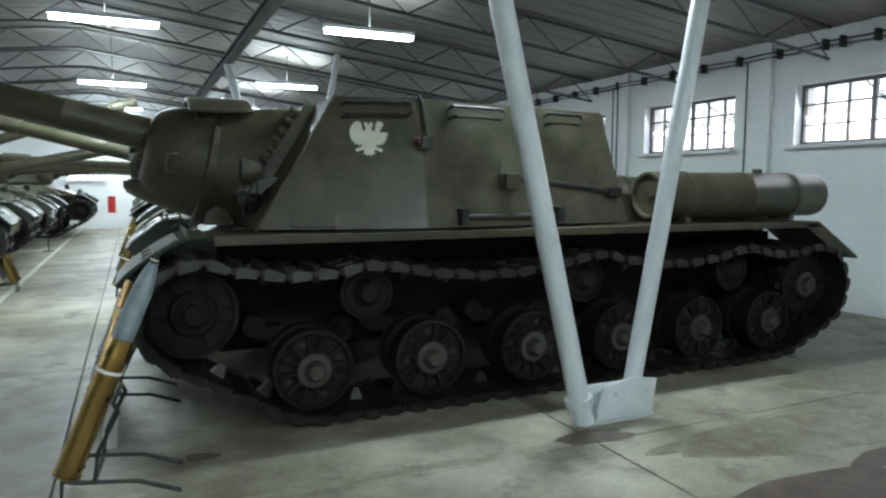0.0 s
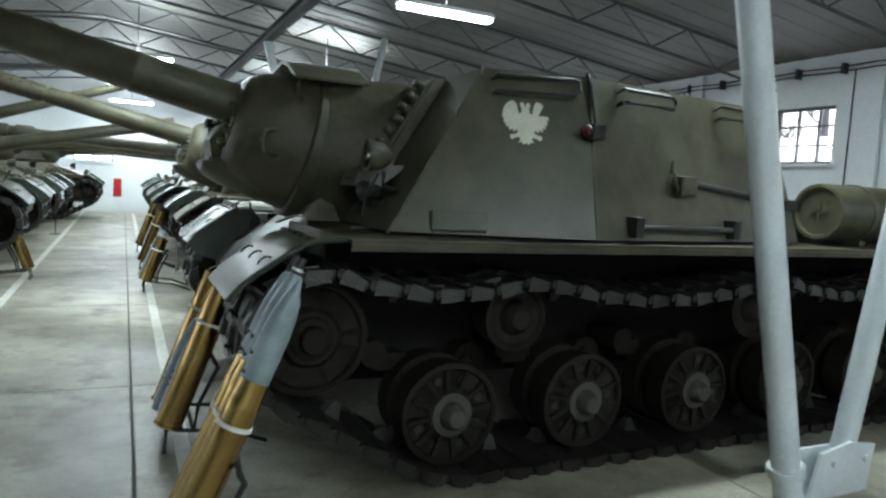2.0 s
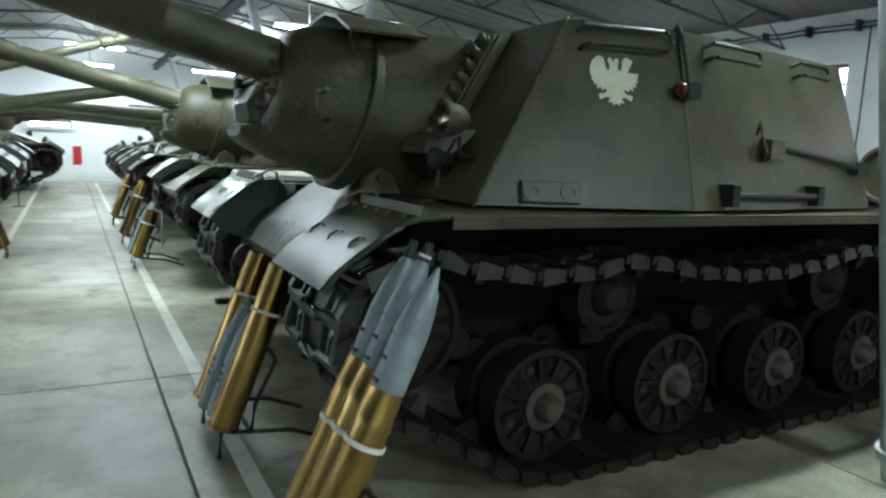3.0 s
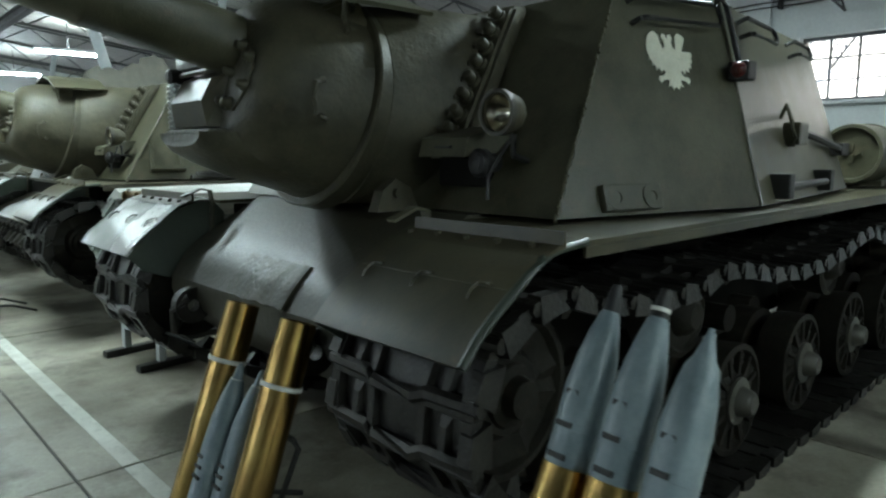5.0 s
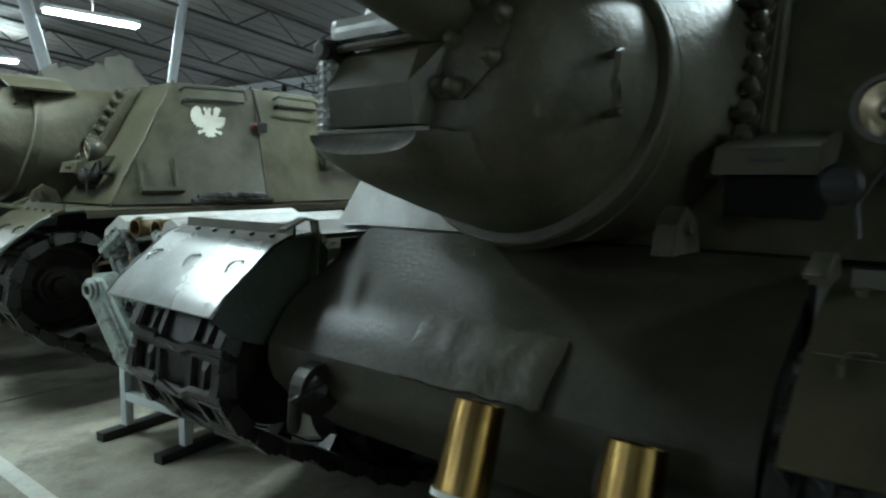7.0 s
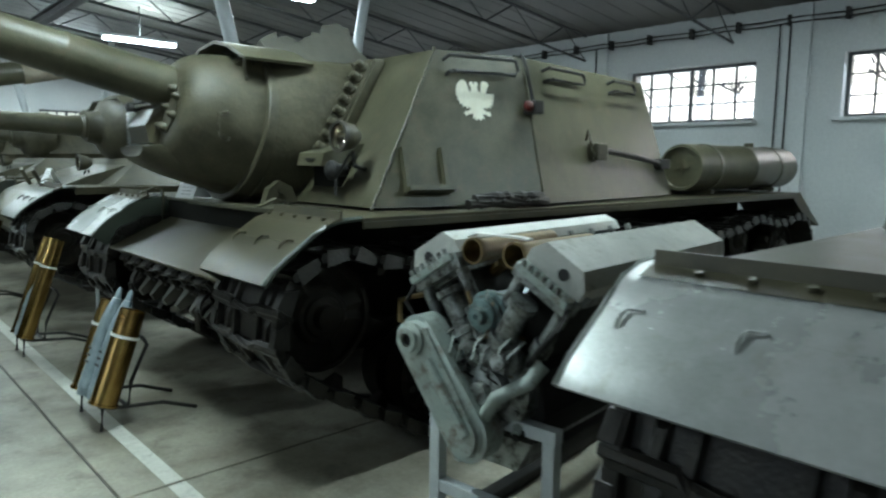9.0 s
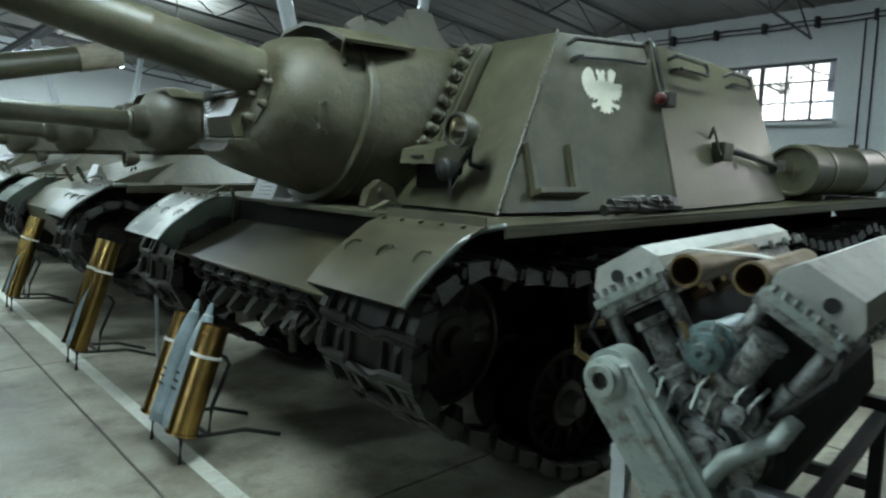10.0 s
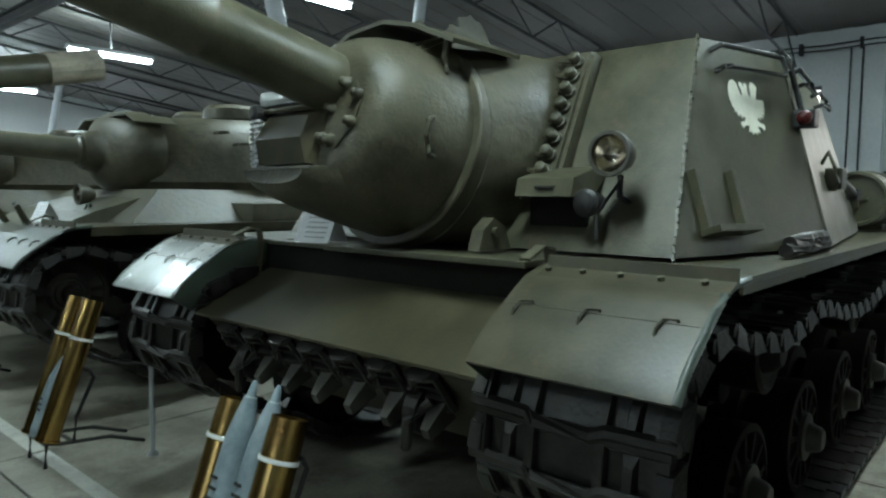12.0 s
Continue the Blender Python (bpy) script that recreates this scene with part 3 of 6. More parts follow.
def spoked_disc(bm, at, r, way, holes=8):
    """A dished steel wheel with a rim, ribs and a ring of bolts."""
    lathe(bm, at, way, [(-0.34, 0), (-0.34, r * 0.98), (-0.2, r * 0.98), (-0.19, r * 0.72), (-0.13, r * 0.72), (-0.12, r * 0.96), (-0.02, r), (0.045, r), (0.05, r * 0.9), (0.02, r * 0.86), (0.012, r * 0.55), (0.045, r * 0.46), (0.05, 0)], 32)
    u, v, w = axes(way)
    for vert in bm.verts:
        d = vert.co - Vector(at)
        flat = d - w * d.dot(w)
        if 0.5 * r < flat.length < 0.88 * r and 0.0 < d.dot(w) < 0.03:
            k = round(math.atan2(flat.dot(v), flat.dot(u)) / math.tau * 32)
            if k % (32 // holes if 32 % holes == 0 else 5) == 0:
                vert.co += w * 0.022


def dark_holes(at, r, way, count, parent):
    u, v, w = axes(way)
    out = []
    for k in range(count):
        bm = bm_new()
        a = (k + 0.5) * math.tau / count
        c = Vector(at) + (u * math.cos(a) + v * math.sin(a)) * r * 0.68
        cyl(bm, c + w * 0.004, c + w * 0.022, 0.022, n=8)
        out.append(part("lightening_hole", bm, IRON, parent))
    return out


def running_gear(root, links=LOOP):
    """Road wheels, return rollers, idlers, sprockets and both tracks."""
    proto = {}
    for side in (-1, 1):
        way = (0, side, 0)
        for k in range(6):
            at = (0.86 * k, side * 1.36, 0.345)
            if (side, "w") not in proto:
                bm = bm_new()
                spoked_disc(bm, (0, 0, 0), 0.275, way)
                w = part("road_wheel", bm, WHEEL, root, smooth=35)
                w.matrix_basis = pose(*at)
                bm = bm_new()
                lathe(bm, (0, side * 0.05, 0), way, [(0, 0.115), (0.015, 0.115), (0.02, 0.075), (0.07, 0.06), (0.085, 0.045), (0.085, 0)], 20)
                h = part("hub_cap", bm, HUB, w, "lighter worn hub cap", smooth=35)
                ho = dark_holes((0, 0, 0), 0.275, way, 8, w)
                bm, star = bm_new(), []
                for j in range(12):
                    a = math.tau * j / 12 + 0.14
                    for r, da in ((0.128, -0.1), (0.238, -0.045), (0.238, 0.045), (0.128, 0.1)):
                        star.append((r * math.cos(a + da), r * math.sin(a + da)))
                y0, y1 = sorted((side * 0.008, side * 0.047))
                prism(bm, star, "y", y0, y1)
                ho.append(part("spoke_ring", bm, WHEEL, w))
                proto[(side, "w")] = (w, h, ho)
            else:
                w0, h0, ho = proto[(side, "w")]
                w = twin(w0, pose(*at) @ pose(0, 0, 0, 0, 17 * k, 0))
                twin(h0, Matrix(), w)
                for o in ho:
                    twin(o, Matrix(), w)
        for k, x in enumerate((0.39, 2.23, 3.85)):
            at = (x, side * 1.33, 0.84)
            if (side, "r") not in proto:
                bm = bm_new()
                lathe(bm, (0, 0, 0), way, [(-0.14, 0), (-0.14, 0.18), (0.03, 0.19), (0.04, 0.165), (0.02, 0.15), (0.02, 0.1), (0.06, 0.085), (0.09, 0.055), (0.09, 0)], 26)
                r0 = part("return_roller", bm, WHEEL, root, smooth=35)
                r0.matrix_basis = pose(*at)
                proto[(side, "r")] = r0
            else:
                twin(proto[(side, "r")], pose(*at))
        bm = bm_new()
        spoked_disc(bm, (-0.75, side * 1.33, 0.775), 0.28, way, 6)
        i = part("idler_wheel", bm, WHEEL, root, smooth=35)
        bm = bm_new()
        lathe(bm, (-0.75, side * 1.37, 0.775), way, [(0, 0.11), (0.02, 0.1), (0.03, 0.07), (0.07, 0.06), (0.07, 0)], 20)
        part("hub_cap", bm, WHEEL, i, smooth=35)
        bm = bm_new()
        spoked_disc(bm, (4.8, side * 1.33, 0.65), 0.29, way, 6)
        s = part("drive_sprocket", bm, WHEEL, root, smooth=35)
        for k in range(14):
            a = k * math.tau / 14
            c = Vector((4.8 + 0.31 * math.cos(a), side * 1.3, 0.65 + 0.31 * math.sin(a)))
            bm = bm_new()
            box(bm, (-0.05, -0.05, -0.03), (0.05, 0.05, 0.03), m=Matrix.Translation(c) @ pose(0, 0, 0, 0, -math.degrees(a), 0))
            part("tooth", bm, WHEEL, s)
        bm = bm_new()
        lathe(bm, (4.8, side * 1.37, 0.65), way, [(0, 0.13), (0.03, 0.12), (0.04, 0.08), (0.08, 0.07), (0.08, 0)], 20)
        part("hub_cap", bm, HUB, s, smooth=35)
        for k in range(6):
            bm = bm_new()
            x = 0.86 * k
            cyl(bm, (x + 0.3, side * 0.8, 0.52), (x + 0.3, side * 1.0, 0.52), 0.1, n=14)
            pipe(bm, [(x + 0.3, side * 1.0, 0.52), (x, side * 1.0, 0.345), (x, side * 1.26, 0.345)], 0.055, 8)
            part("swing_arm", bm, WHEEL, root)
        for k, x in enumerate((-0.35, 0.47, 1.33)):
            bm = bm_new()
            cyl(bm, (x, side * 0.8, 0.62), (x, side * 1.15, 0.62), 0.075, n=14)
            box(bm, (x + 0.02, side * 0.98 - 0.09, 0.5), (x + 0.22, side * 0.98 + 0.09, 0.6), 0.02)
            part("bump_stop", bm, WHEEL, root)
        # track
        n = len(links)
        for k in range(n):
            a, b = links[k], links[(k + 1) % n]
            ang = math.degrees(math.atan2(b[1] - a[1], b[0] - a[0]))
            c = ((a[0] + b[0]) / 2, (a[1] + b[1]) / 2)
            m = pose(c[0], side * 1.222, c[1], 0, -ang + (5 if k % 2 else -5), 0) @ pose(0, 0, 0, 180, 0, 0)
            key = ("l", k % 2)
            if key not in proto:
                bm = bm_new()
                link_mesh(bm, k % 2)
                proto[key] = part("track_link", bm, TRACK, root)
                proto[key].matrix_basis = m
            else:
                twin(proto[key], m, root)


def eagle(bm, w=0.27, h=0.26):
    """A flat spread eagle, in a plane of u and v about its middle."""
    half = [(0.0, 0.36), (0.03, 0.45), (0.09, 0.47), (0.12, 0.4), (0.08, 0.33), (0.09, 0.24), (0.14, 0.2), (0.17, 0.3), (0.19, 0.43), (0.26, 0.5), (0.35, 0.47), (0.44, 0.38), (0.49, 0.24), (0.5, 0.08), (0.47, 0.1), (0.475, -0.03), (0.435, 0.0),
            (0.43, -0.12), (0.38, -0.08), (0.36, -0.19), (0.3, -0.14), (0.26, -0.22), (0.21, -0.16), (0.17, -0.21), (0.23, -0.27), (0.33, -0.28), (0.35, -0.34), (0.3, -0.4), (0.25, -0.35), (0.15, -0.33), (0.12, -0.36), (0.17, -0.46), (0.1, -0.43), (0.06, -0.5), (0.0, -0.45)]
    full = half + [(-u, v) for u, v in half[-2:0:-1]]
    prism(bm, [(u * w, v * h) for u, v in full], "y", -0.0025, 0.0)


def side_matrix(x, z, off=0.0):
    """A frame on the casemate side: u along it, v up the slope, -y outwards."""
    i = 0 if x < 0.82 else 1
    out = side_normal(i)
    along = (Vector((*CAS_LOW[i + 1], 0)) - Vector((*CAS_LOW[i], 0))).normalized()
    up = along.cross(-out).normalized()
    m = Matrix((along, -out, up)).transposed().to_4x4()
    return Matrix.Translation(on_side(x, z, off)) @ m


def handrail(root, x0, x1, z0, z1):
    bm = bm_new()
    pts = [on_side(x0, z0, 0.0), on_side(x0, z0, 0.05), on_side(x0 + 0.03, z0, 0.06), on_side(x1, z0, 0.06), on_side(x1 + 0.03, z0 + 0.03, 0.06), on_side(x1 + 0.03, z1, 0.055), on_side(x1, z1 + 0.01, 0.05), on_side(x0 + 0.02, z1 + 0.01, 0.05), on_side(x0, z1, 0.0)]
    pipe(bm, pts, 0.012, 7)
    part("handrail", bm, IRON, root, "dark bent handrail")


def mudguard(root, side, sheet, wide=0.0):
    """The curved front guard, with its bent edge, inner apron and three hinge eyes."""
    y0, y1 = (0.93 - 0.7 * wide, 1.575 + wide) if side > 0 else (-1.575, -0.93)
    arc = [(-1.17, 1.0), (-1.115, 1.062), (-1.05, 1.113), (-0.985, 1.157), (-0.92, 1.2), (-0.86, 1.236), (-0.78, 1.26), (-0.66, 1.268)]
    dx = 0.034 if wide else 0.0
    if wide:
        arc = [(x + 0.04 * min(1, (1.26 - z) * 8), z) for x, z in arc]
    bm = bm_new()
    strip(bm, arc, 0.012, "y", y0, y1)
    g = part("front_mudguard", bm, sheet, root, "curved glossy sheet-metal front mudguard", smooth=40)
    bm = bm_new()
    box(bm, (-0.988 + dx, y0 + 0.01, 1.163), (-0.983 + dx, y1 - 0.01, 1.1715), 0.001)
    part("hinge_seam", bm, OLIVE, g)
    inner = y0 if side > 0 else y1
    bm = bm_new()
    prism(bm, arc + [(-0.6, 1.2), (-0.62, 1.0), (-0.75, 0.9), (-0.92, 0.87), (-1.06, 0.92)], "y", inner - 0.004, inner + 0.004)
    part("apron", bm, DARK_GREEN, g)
    bm = bm_new()
    outer = y1 if side > 0 else y0
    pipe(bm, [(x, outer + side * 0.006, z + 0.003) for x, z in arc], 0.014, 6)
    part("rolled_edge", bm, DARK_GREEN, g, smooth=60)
    for k in range(3):
        y = y0 + 0.09 + k * (y1 - y0 - 0.18) / 2
        bm = bm_new()
        pipe(bm, [(-0.975 + dx, y - 0.02, 1.168), (-0.985 + dx, y - 0.02, 1.182), (-0.99 + dx, y + 0.02, 1.18), (-1.02 + dx, y + 0.026, 1.16), (-1.03 + dx, y + 0.026, 1.135)], 0.0055, 5)
        part("eye", bm, sheet, g)
    bm = bm_new()
    lip = [(-0.86, 1.249), (-0.8, 1.275), (-0.79, 1.272), (-0.785, 1.312), (-0.777, 1.312), (-0.775, 1.266)]
    prism(bm, lip, "y", y0 - 0.02, y1 - 0.04)
    part("stiffener", bm, OLIVE_SHEET, g, "bent angle rail along the guard's top")
    bm = bm_new()
    e = inner - side * 0.02
    strip(bm, [(-0.84, 1.29), (-0.74, 1.33), (-0.69, 1.32), (-0.68, 1.25), (-0.7, 1.05)], 0.01, "y", e - 0.022, e + 0.022)
    part("stay", bm, OLIVE, g)
    for k in range(5):
        bm = bm_new()
        y = y0 + 0.06 + k * 0.13
        cyl(bm, (-0.822, y, 1.262), (-0.828, y, 1.276), 0.011, n=6)
        part("bolt", bm, OLIVE, g)


def fuel_drum(root, y, label=""):
    bm = bm_new()
    lathe(bm, (2.98, y, 1.51), (1, 0, 0), [(0.03, 0), (0.03, 0.17), (0, 0.178), (0, 0.2), (0.03, 0.205), (1.07, 0.205), (1.08, 0.212), (1.1, 0.212), (1.11, 0.205), (2.03, 0.205), (2.06, 0.2), (2.06, 0)], 32)
    d = part("fuel_drum", bm, OLIVE, root, "olive cylindrical external fuel drum", smooth=35)
    for x in (3.35, 4.65):
        bm = bm_new()
        lathe(bm, (x, y, 1.51), (1, 0, 0), [(-0.025, 0.2), (-0.025, 0.213), (0.025, 0.213), (0.025, 0.2)], 32)
        box(bm, (x - 0.03, y - 0.12, 1.275), (x + 0.03, y + 0.12, 1.315))
        part("strap", bm, OLIVE, d)
    bm = bm_new()
    cyl(bm, (4.3, y, 1.71), (4.3, y, 1.75), 0.045, n=14)
    part("filler_cap", bm, OLIVE, d)
    bm = bm_new()
    for a, b in (((2.995, y - 0.012, 1.44), (3.01, y + 0.012, 1.58)), ((2.995, y - 0.07, 1.5), (3.01, y + 0.07, 1.52))):
        box(bm, a, b)
    part("end_rib", bm, OLIVE, d)
    return d


def headlamp(root, at):
    x, y, z = at
    bm = bm_new()
    lathe(bm, at, (-1, 0, 0), [(-0.1, 0), (-0.095, 0.034), (-0.05, 0.07), (0.0, 0.081), (0.035, 0.083), (0.035, 0.073), (0.015, 0.071)], 28)
    h = part("headlamp", bm, OLIVE_CAST, root, "round headlamp with a brass-coloured reflector", smooth=40)
    bm = bm_new()
    lathe(bm, at, (-1, 0, 0), [(-0.045, 0), (-0.04, 0.025), (-0.015, 0.054), (0.02, 0.072)], 28)
    part("reflector", bm, CHROME, h, smooth=60)
    bm = bm_new()
    lathe(bm, at, (-1, 0, 0), [(0.031, 0), (0.028, 0.041), (0.022, 0.072)], 28)
    lens = part("lens", bm, PANE, h, smooth=60)
    lens.visible_shadow = False
    bm = bm_new()
    lathe(bm, at, (-1, 0, 0), [(0.02, 0.074), (0.02, 0.088), (0.045, 0.088), (0.045, 0.074)], 28)
    part("rim", bm, HUB, h, smooth=40)
    bm = bm_new()
    pipe(bm, [(x + 0.06, y, z - 0.08), (x + 0.06, y, z - 0.16), (x + 0.2, y, z - 0.2)], 0.014, 6)
    pipe(bm, [(x + 0.02, y - 0.03, z - 0.09), (x - 0.02, y + 0.06, z - 0.24), (x - 0.03, y + 0.05, z - 0.33)], 0.008, 5)
    part("bracket", bm, IRON, h)
    bm = bm_new()
    c = (x - 0.03, y + 0.1, z - 0.19)
    lathe(bm, c, (-1, 0, 0), [(-0.1, 0), (-0.1, 0.036), (-0.04, 0.04), (-0.03, 0.055), (0.0, 0.057), (0.01, 0.044), (0.014, 0.044), (0.018, 0.03), (0.022, 0.03), (0.026, 0.014), (0.03, 0)], 24)
    part("horn", bm, IRON, root, "dark round horn", smooth=40)


def gun_mount(root, yc, lift):
    """The bolted cast boss, the moving mantlet with its box, and the barrel with the brake."""
    zc = 1.735
    slope = 0.585 / 0.925
    # thick flange plate on the casemate front, with its row of bolts
    bm = bm_new()
    lo, hi = 1.5, 2.195
    for_x = lambda z: 0.255 - (2.21 - z) * slope
    q = [(for_x(hi) - 0.1, yc - 0.6, hi), (for_x(lo) - 0.1, yc - 0.66, lo), (for_x(lo) - 0.1, yc + 0.72, lo), (for_x(hi) - 0.1, yc + 0.62, hi)]
    q += [(x + 0.12, y, z) for x, y, z in q]
    solid(bm, q, [(0, 1, 2, 3), (4, 5, 6, 7), (0, 1, 5, 4), (1, 2, 6, 5), (2, 3, 7, 6), (3, 0, 4, 7)])
    bmesh.ops.bevel(bm, geom=bm.edges[:], offset=0.02, segments=2, affect="EDGES")
    part("mount_flange", bm, OLIVE_CAST, root, "thick flange plate bolted to the casemate front", smooth=40)
    bm = bm_new()
    lathe(bm, (0.22, yc, zc), (-1, 0, 0), [(0.0, 0.6), (0.3, 0.58), (0.5, 0.53), (0.64, 0.495), (0.7, 0.48), (0.71, 0.46), (0.71, 0.3)], 56)
    tilt = 0.16
    for v in bm.verts:
        k = max(0.0, min(1.0, (0.22 - v.co.x) / 0.7))
        v.co.x += (v.co.z - zc) * tilt * k
        v.co.z = min(v.co.z, 2.17 + (v.co.z - 2.17) * 0.12)
        v.co.z = max(v.co.z, 1.3)
    boss = part("gun_boss", bm, OLIVE_CAST, root, "large cast boss around the gun mount", smooth=40)
    for k in range(8):
        z = 2.14 - 0.075 * k
        c = Vector((for_x(z) - 0.115, yc - 0.545 - 0.006 * k, z))
        n = Vector((-0.85, -0.1, 0.5)).normalized()
        bm = bm_new()
        lathe(bm, c, n, [(-0.02, 0.036), (0.012, 0.036), (0.014, 0.027), (0.05, 0.025), (0.055, 0.018), (0.055, 0)], 8)
        part("bolt", bm, OLIVE_CAST, boss, smooth=50)
        bm = bm_new()
        solid(bm, [(c.x - 0.005, c.y, z - 0.012), (c.x - 0.005, c.y, z + 0.012), (c.x - 0.01, c.y + 0.12, z + 0.03), (c.x - 0.01, c.y + 0.12, z + 0.012), (c.x - 0.06, c.y + 0.01, z - 0.008), (c.x - 0.06, c.y + 0.01, z + 0.008)],
              [(0, 1, 2, 3), (0, 4, 5, 1), (1, 5, 2), (0, 3, 4), (4, 3, 2, 5)])
        part("rib", bm, OLIVE_CAST, boss)
    # the mantlet tilts with the gun
    up = Vector((-math.cos(lift), 0, math.sin(lift)))
    pivot = Vector((0.0, yc, 1.625))
    at = pivot + up * 0.46
    bm = bm_new()
    lathe(bm, at, up, [(0.0, 0.3), (0.0, 0.47), (0.008, 0.478), (0.095, 0.478), (0.103, 0.47), (0.105, 0.44), (0.2, 0.425), (0.3, 0.402), (0.38, 0.378), (0.44, 0.352), (0.49, 0.32), (0.52, 0.285), (0.536, 0.24), (0.54, 0.17), (0.54, 0)], 64)
    mant = part("mantlet", bm, OLIVE_CAST, root, "blunt drum-shaped cast gun mantlet", smooth=28)
    root_at = Vector((-0.62, yc, 1.895))
    bm = bm_new()
    lathe(bm, root_at, up, [(-0.1, 0), (-0.1, 0.165), (0.1, 0.16), (0.2, 0.142), (0.26, 0.128), (0.9, 0.12), (0.905, 0.124), (0.925, 0.124), (0.935, 0.118), (1.95, 0.1), (1.97, 0.085), (2.0, 0.085)], 36)
    barrel = part("gun_barrel", bm, OLIVE, root, "olive howitzer barrel raised slightly", smooth=40)
    bm = bm_new()
    lathe(bm, root_at, up, [(2.0, 0.06), (2.0, 0.1), (2.08, 0.105), (2.56, 0.105), (2.6, 0.1), (2.6, 0.06), (2.2, 0.06)], 30)
    brake = part("muzzle_brake", bm, OLIVE_CAST, barrel, smooth=40)
    u, v, w = axes(up)
    for row in range(6):
        for ring in (2.14, 2.24, 2.34, 2.44):
            a = row * math.tau / 6 + 0.5
            d = u * math.cos(a) + v * math.sin(a)
            c = root_at + up * ring + d * 0.1
            bm = bm_new()
            cyl(bm, c, c + d * 0.008, 0.022, n=8)
            part("slot", bm, IRON, brake)
    # faceted recoil box and studs on the mantlet's face
    bm = bm_new()
    y0, y1 = yc - 0.02, yc + 0.33
    solid(bm, [(-0.9, y0 - 0.03, 1.63), (-0.9, y1, 1.63), (-0.98, y1, 1.86), (-0.98, y0 - 0.03, 1.86), (-1.07, y0 + 0.02, 1.635), (-1.07, y1 - 0.01, 1.635), (-1.085, y1 - 0.01, 1.74), (-1.085, y0 + 0.03, 1.74), (-1.03, y0 + 0.04, 1.835), (-1.03, y1 - 0.02, 1.835)],
          [(0, 1, 5, 4), (4, 5, 6, 7), (7, 6, 9, 8), (8, 9, 2, 3), (0, 4, 7, 8, 3), (1, 2, 9, 6, 5), (0, 3, 2, 1)])
    part("recoil_box", bm, OLIVE_SHEET, mant, "faceted box on the mantlet face")
    bm = bm_new()
    box(bm, (-1.1, y0 - 0.06, 1.595), (-0.85, y1 + 0.02, 1.625), 0.01)
    part("box_shelf", bm, OLIVE_CAST, mant)
    bm = bm_new()
    pipe(bm, [(-0.98, y0 - 0.05, 1.87), (-1.03, y0 + 0.06, 1.865), (-1.03, y1, 1.865)], 0.012, 6)
    part("box_edge", bm, OLIVE_CAST, mant)
    bm = bm_new()
    rings = []
    for x, low, ya, yb in ((-1.12, 1.578, -0.04, 0.33), (-1.13, 1.555, -0.06, 0.345), (-1.11, 1.52, -0.08, 0.35), (-1.05, 1.48, -0.12, 0.35), (-0.96, 1.44, -0.17, 0.35), (-0.84, 1.395, -0.24, 0.35), (-0.7, 1.35, -0.32, 0.37), (-0.5, 1.3, -0.38, 0.38)):
        ring = []
        for k in range(19):
            a = math.pi * k / 18
            co, si = math.cos(a), math.sin(a)
            ring.append(bm.verts.new((x, yc + (ya + yb) / 2 + (yb - ya) / 2 * math.copysign(abs(co) ** 0.75, co), 1.612 - (1.612 - low) * si ** 0.9)))
        rings.append(ring)
    for r0, r1 in zip(rings, rings[1:]):
        for k in range(18):
            bm.faces.new((r0[k], r0[k + 1], r1[k + 1], r1[k]))
        bm.faces.new((r0[0], r1[0], r1[-1], r0[-1]))
    bm.faces.new(rings[0]), bm.faces.new(rings[-1])
    part("lower_lip", bm, OLIVE_CAST, mant, smooth=50)
    rise = Vector((math.sin(lift), 0, math.cos(lift)))
    face = at + up * 0.535
    outline = [(-0.22, 0.02), (-0.25, 0.12), (-0.2, 0.21), (-0.02, 0.25), (0.06, 0.22), (0.06, -0.05), (-0.14, -0.06)]
    low = [face - up * 0.16 + Vector((0, a + 0.02, 0)) + rise * (b - 0.1) for a, b in outline]
    high = [p + up * 0.172 for p in low]
    bm = bm_new()
    k = len(low)
    solid(bm, low + high, [tuple(range(k)), tuple(range(k, 2 * k))] + [(i, (i + 1) % k, k + (i + 1) % k, k + i) for i in range(k)])
    part("stud_plate", bm, OLIVE_CAST, mant)
    for dy, dz, r in ((-0.07, -0.02, 0.032), (-0.13, -0.03, 0.034), (-0.25, 0.04, 0.03), (-0.27, 0.15, 0.03), (-0.1, 0.1, 0.03), (-0.18, 0.2, 0.034)):
        bm = bm_new()
        lathe(bm, face + up * 0.008 + Vector((0, dy * 0.85 + 0.02, 0)) + rise * (dz - 0.1), up, [(0, 0), (0, r * 0.85), (0.012, r * 0.85), (0.02, r * 0.6), (0.036, r * 0.55), (0.042, r * 0.35), (0.043, 0)], 12)
        part("stud", bm, OLIVE_CAST, mant, smooth=50)
    wire = bm_new()
    pipe(wire, [(-1.05, yc + 0.36, 1.58 + 0.022 * k) for k in range(14)], 0.024, 10)
    part("wire_core", wire, STEEL_SHEET, mant)
    bm = bm_new()
    turns = []
    for k in range(90):
        a = k * 0.7
        turns.append((-1.05 + 0.028 * math.cos(a), yc + 0.36 + 0.028 * math.sin(a), 1.61 + 0.0024 * k))
    pipe(bm, turns, 0.006, 5)
    part("wire_wrap", bm, STEEL_SHEET, mant, "wire wound round an upright rod")
    for z in (1.585, 1.86):
        bm = bm_new()
        lathe(bm, (-1.02, yc + 0.36, z), (-1, 0, 0), [(-0.05, 0), (-0.05, 0.035), (0.05, 0.035), (0.06, 0.02), (0.06, 0)], 12)
        part("wire_knob", bm, IRON, mant)
    bm = bm_new()
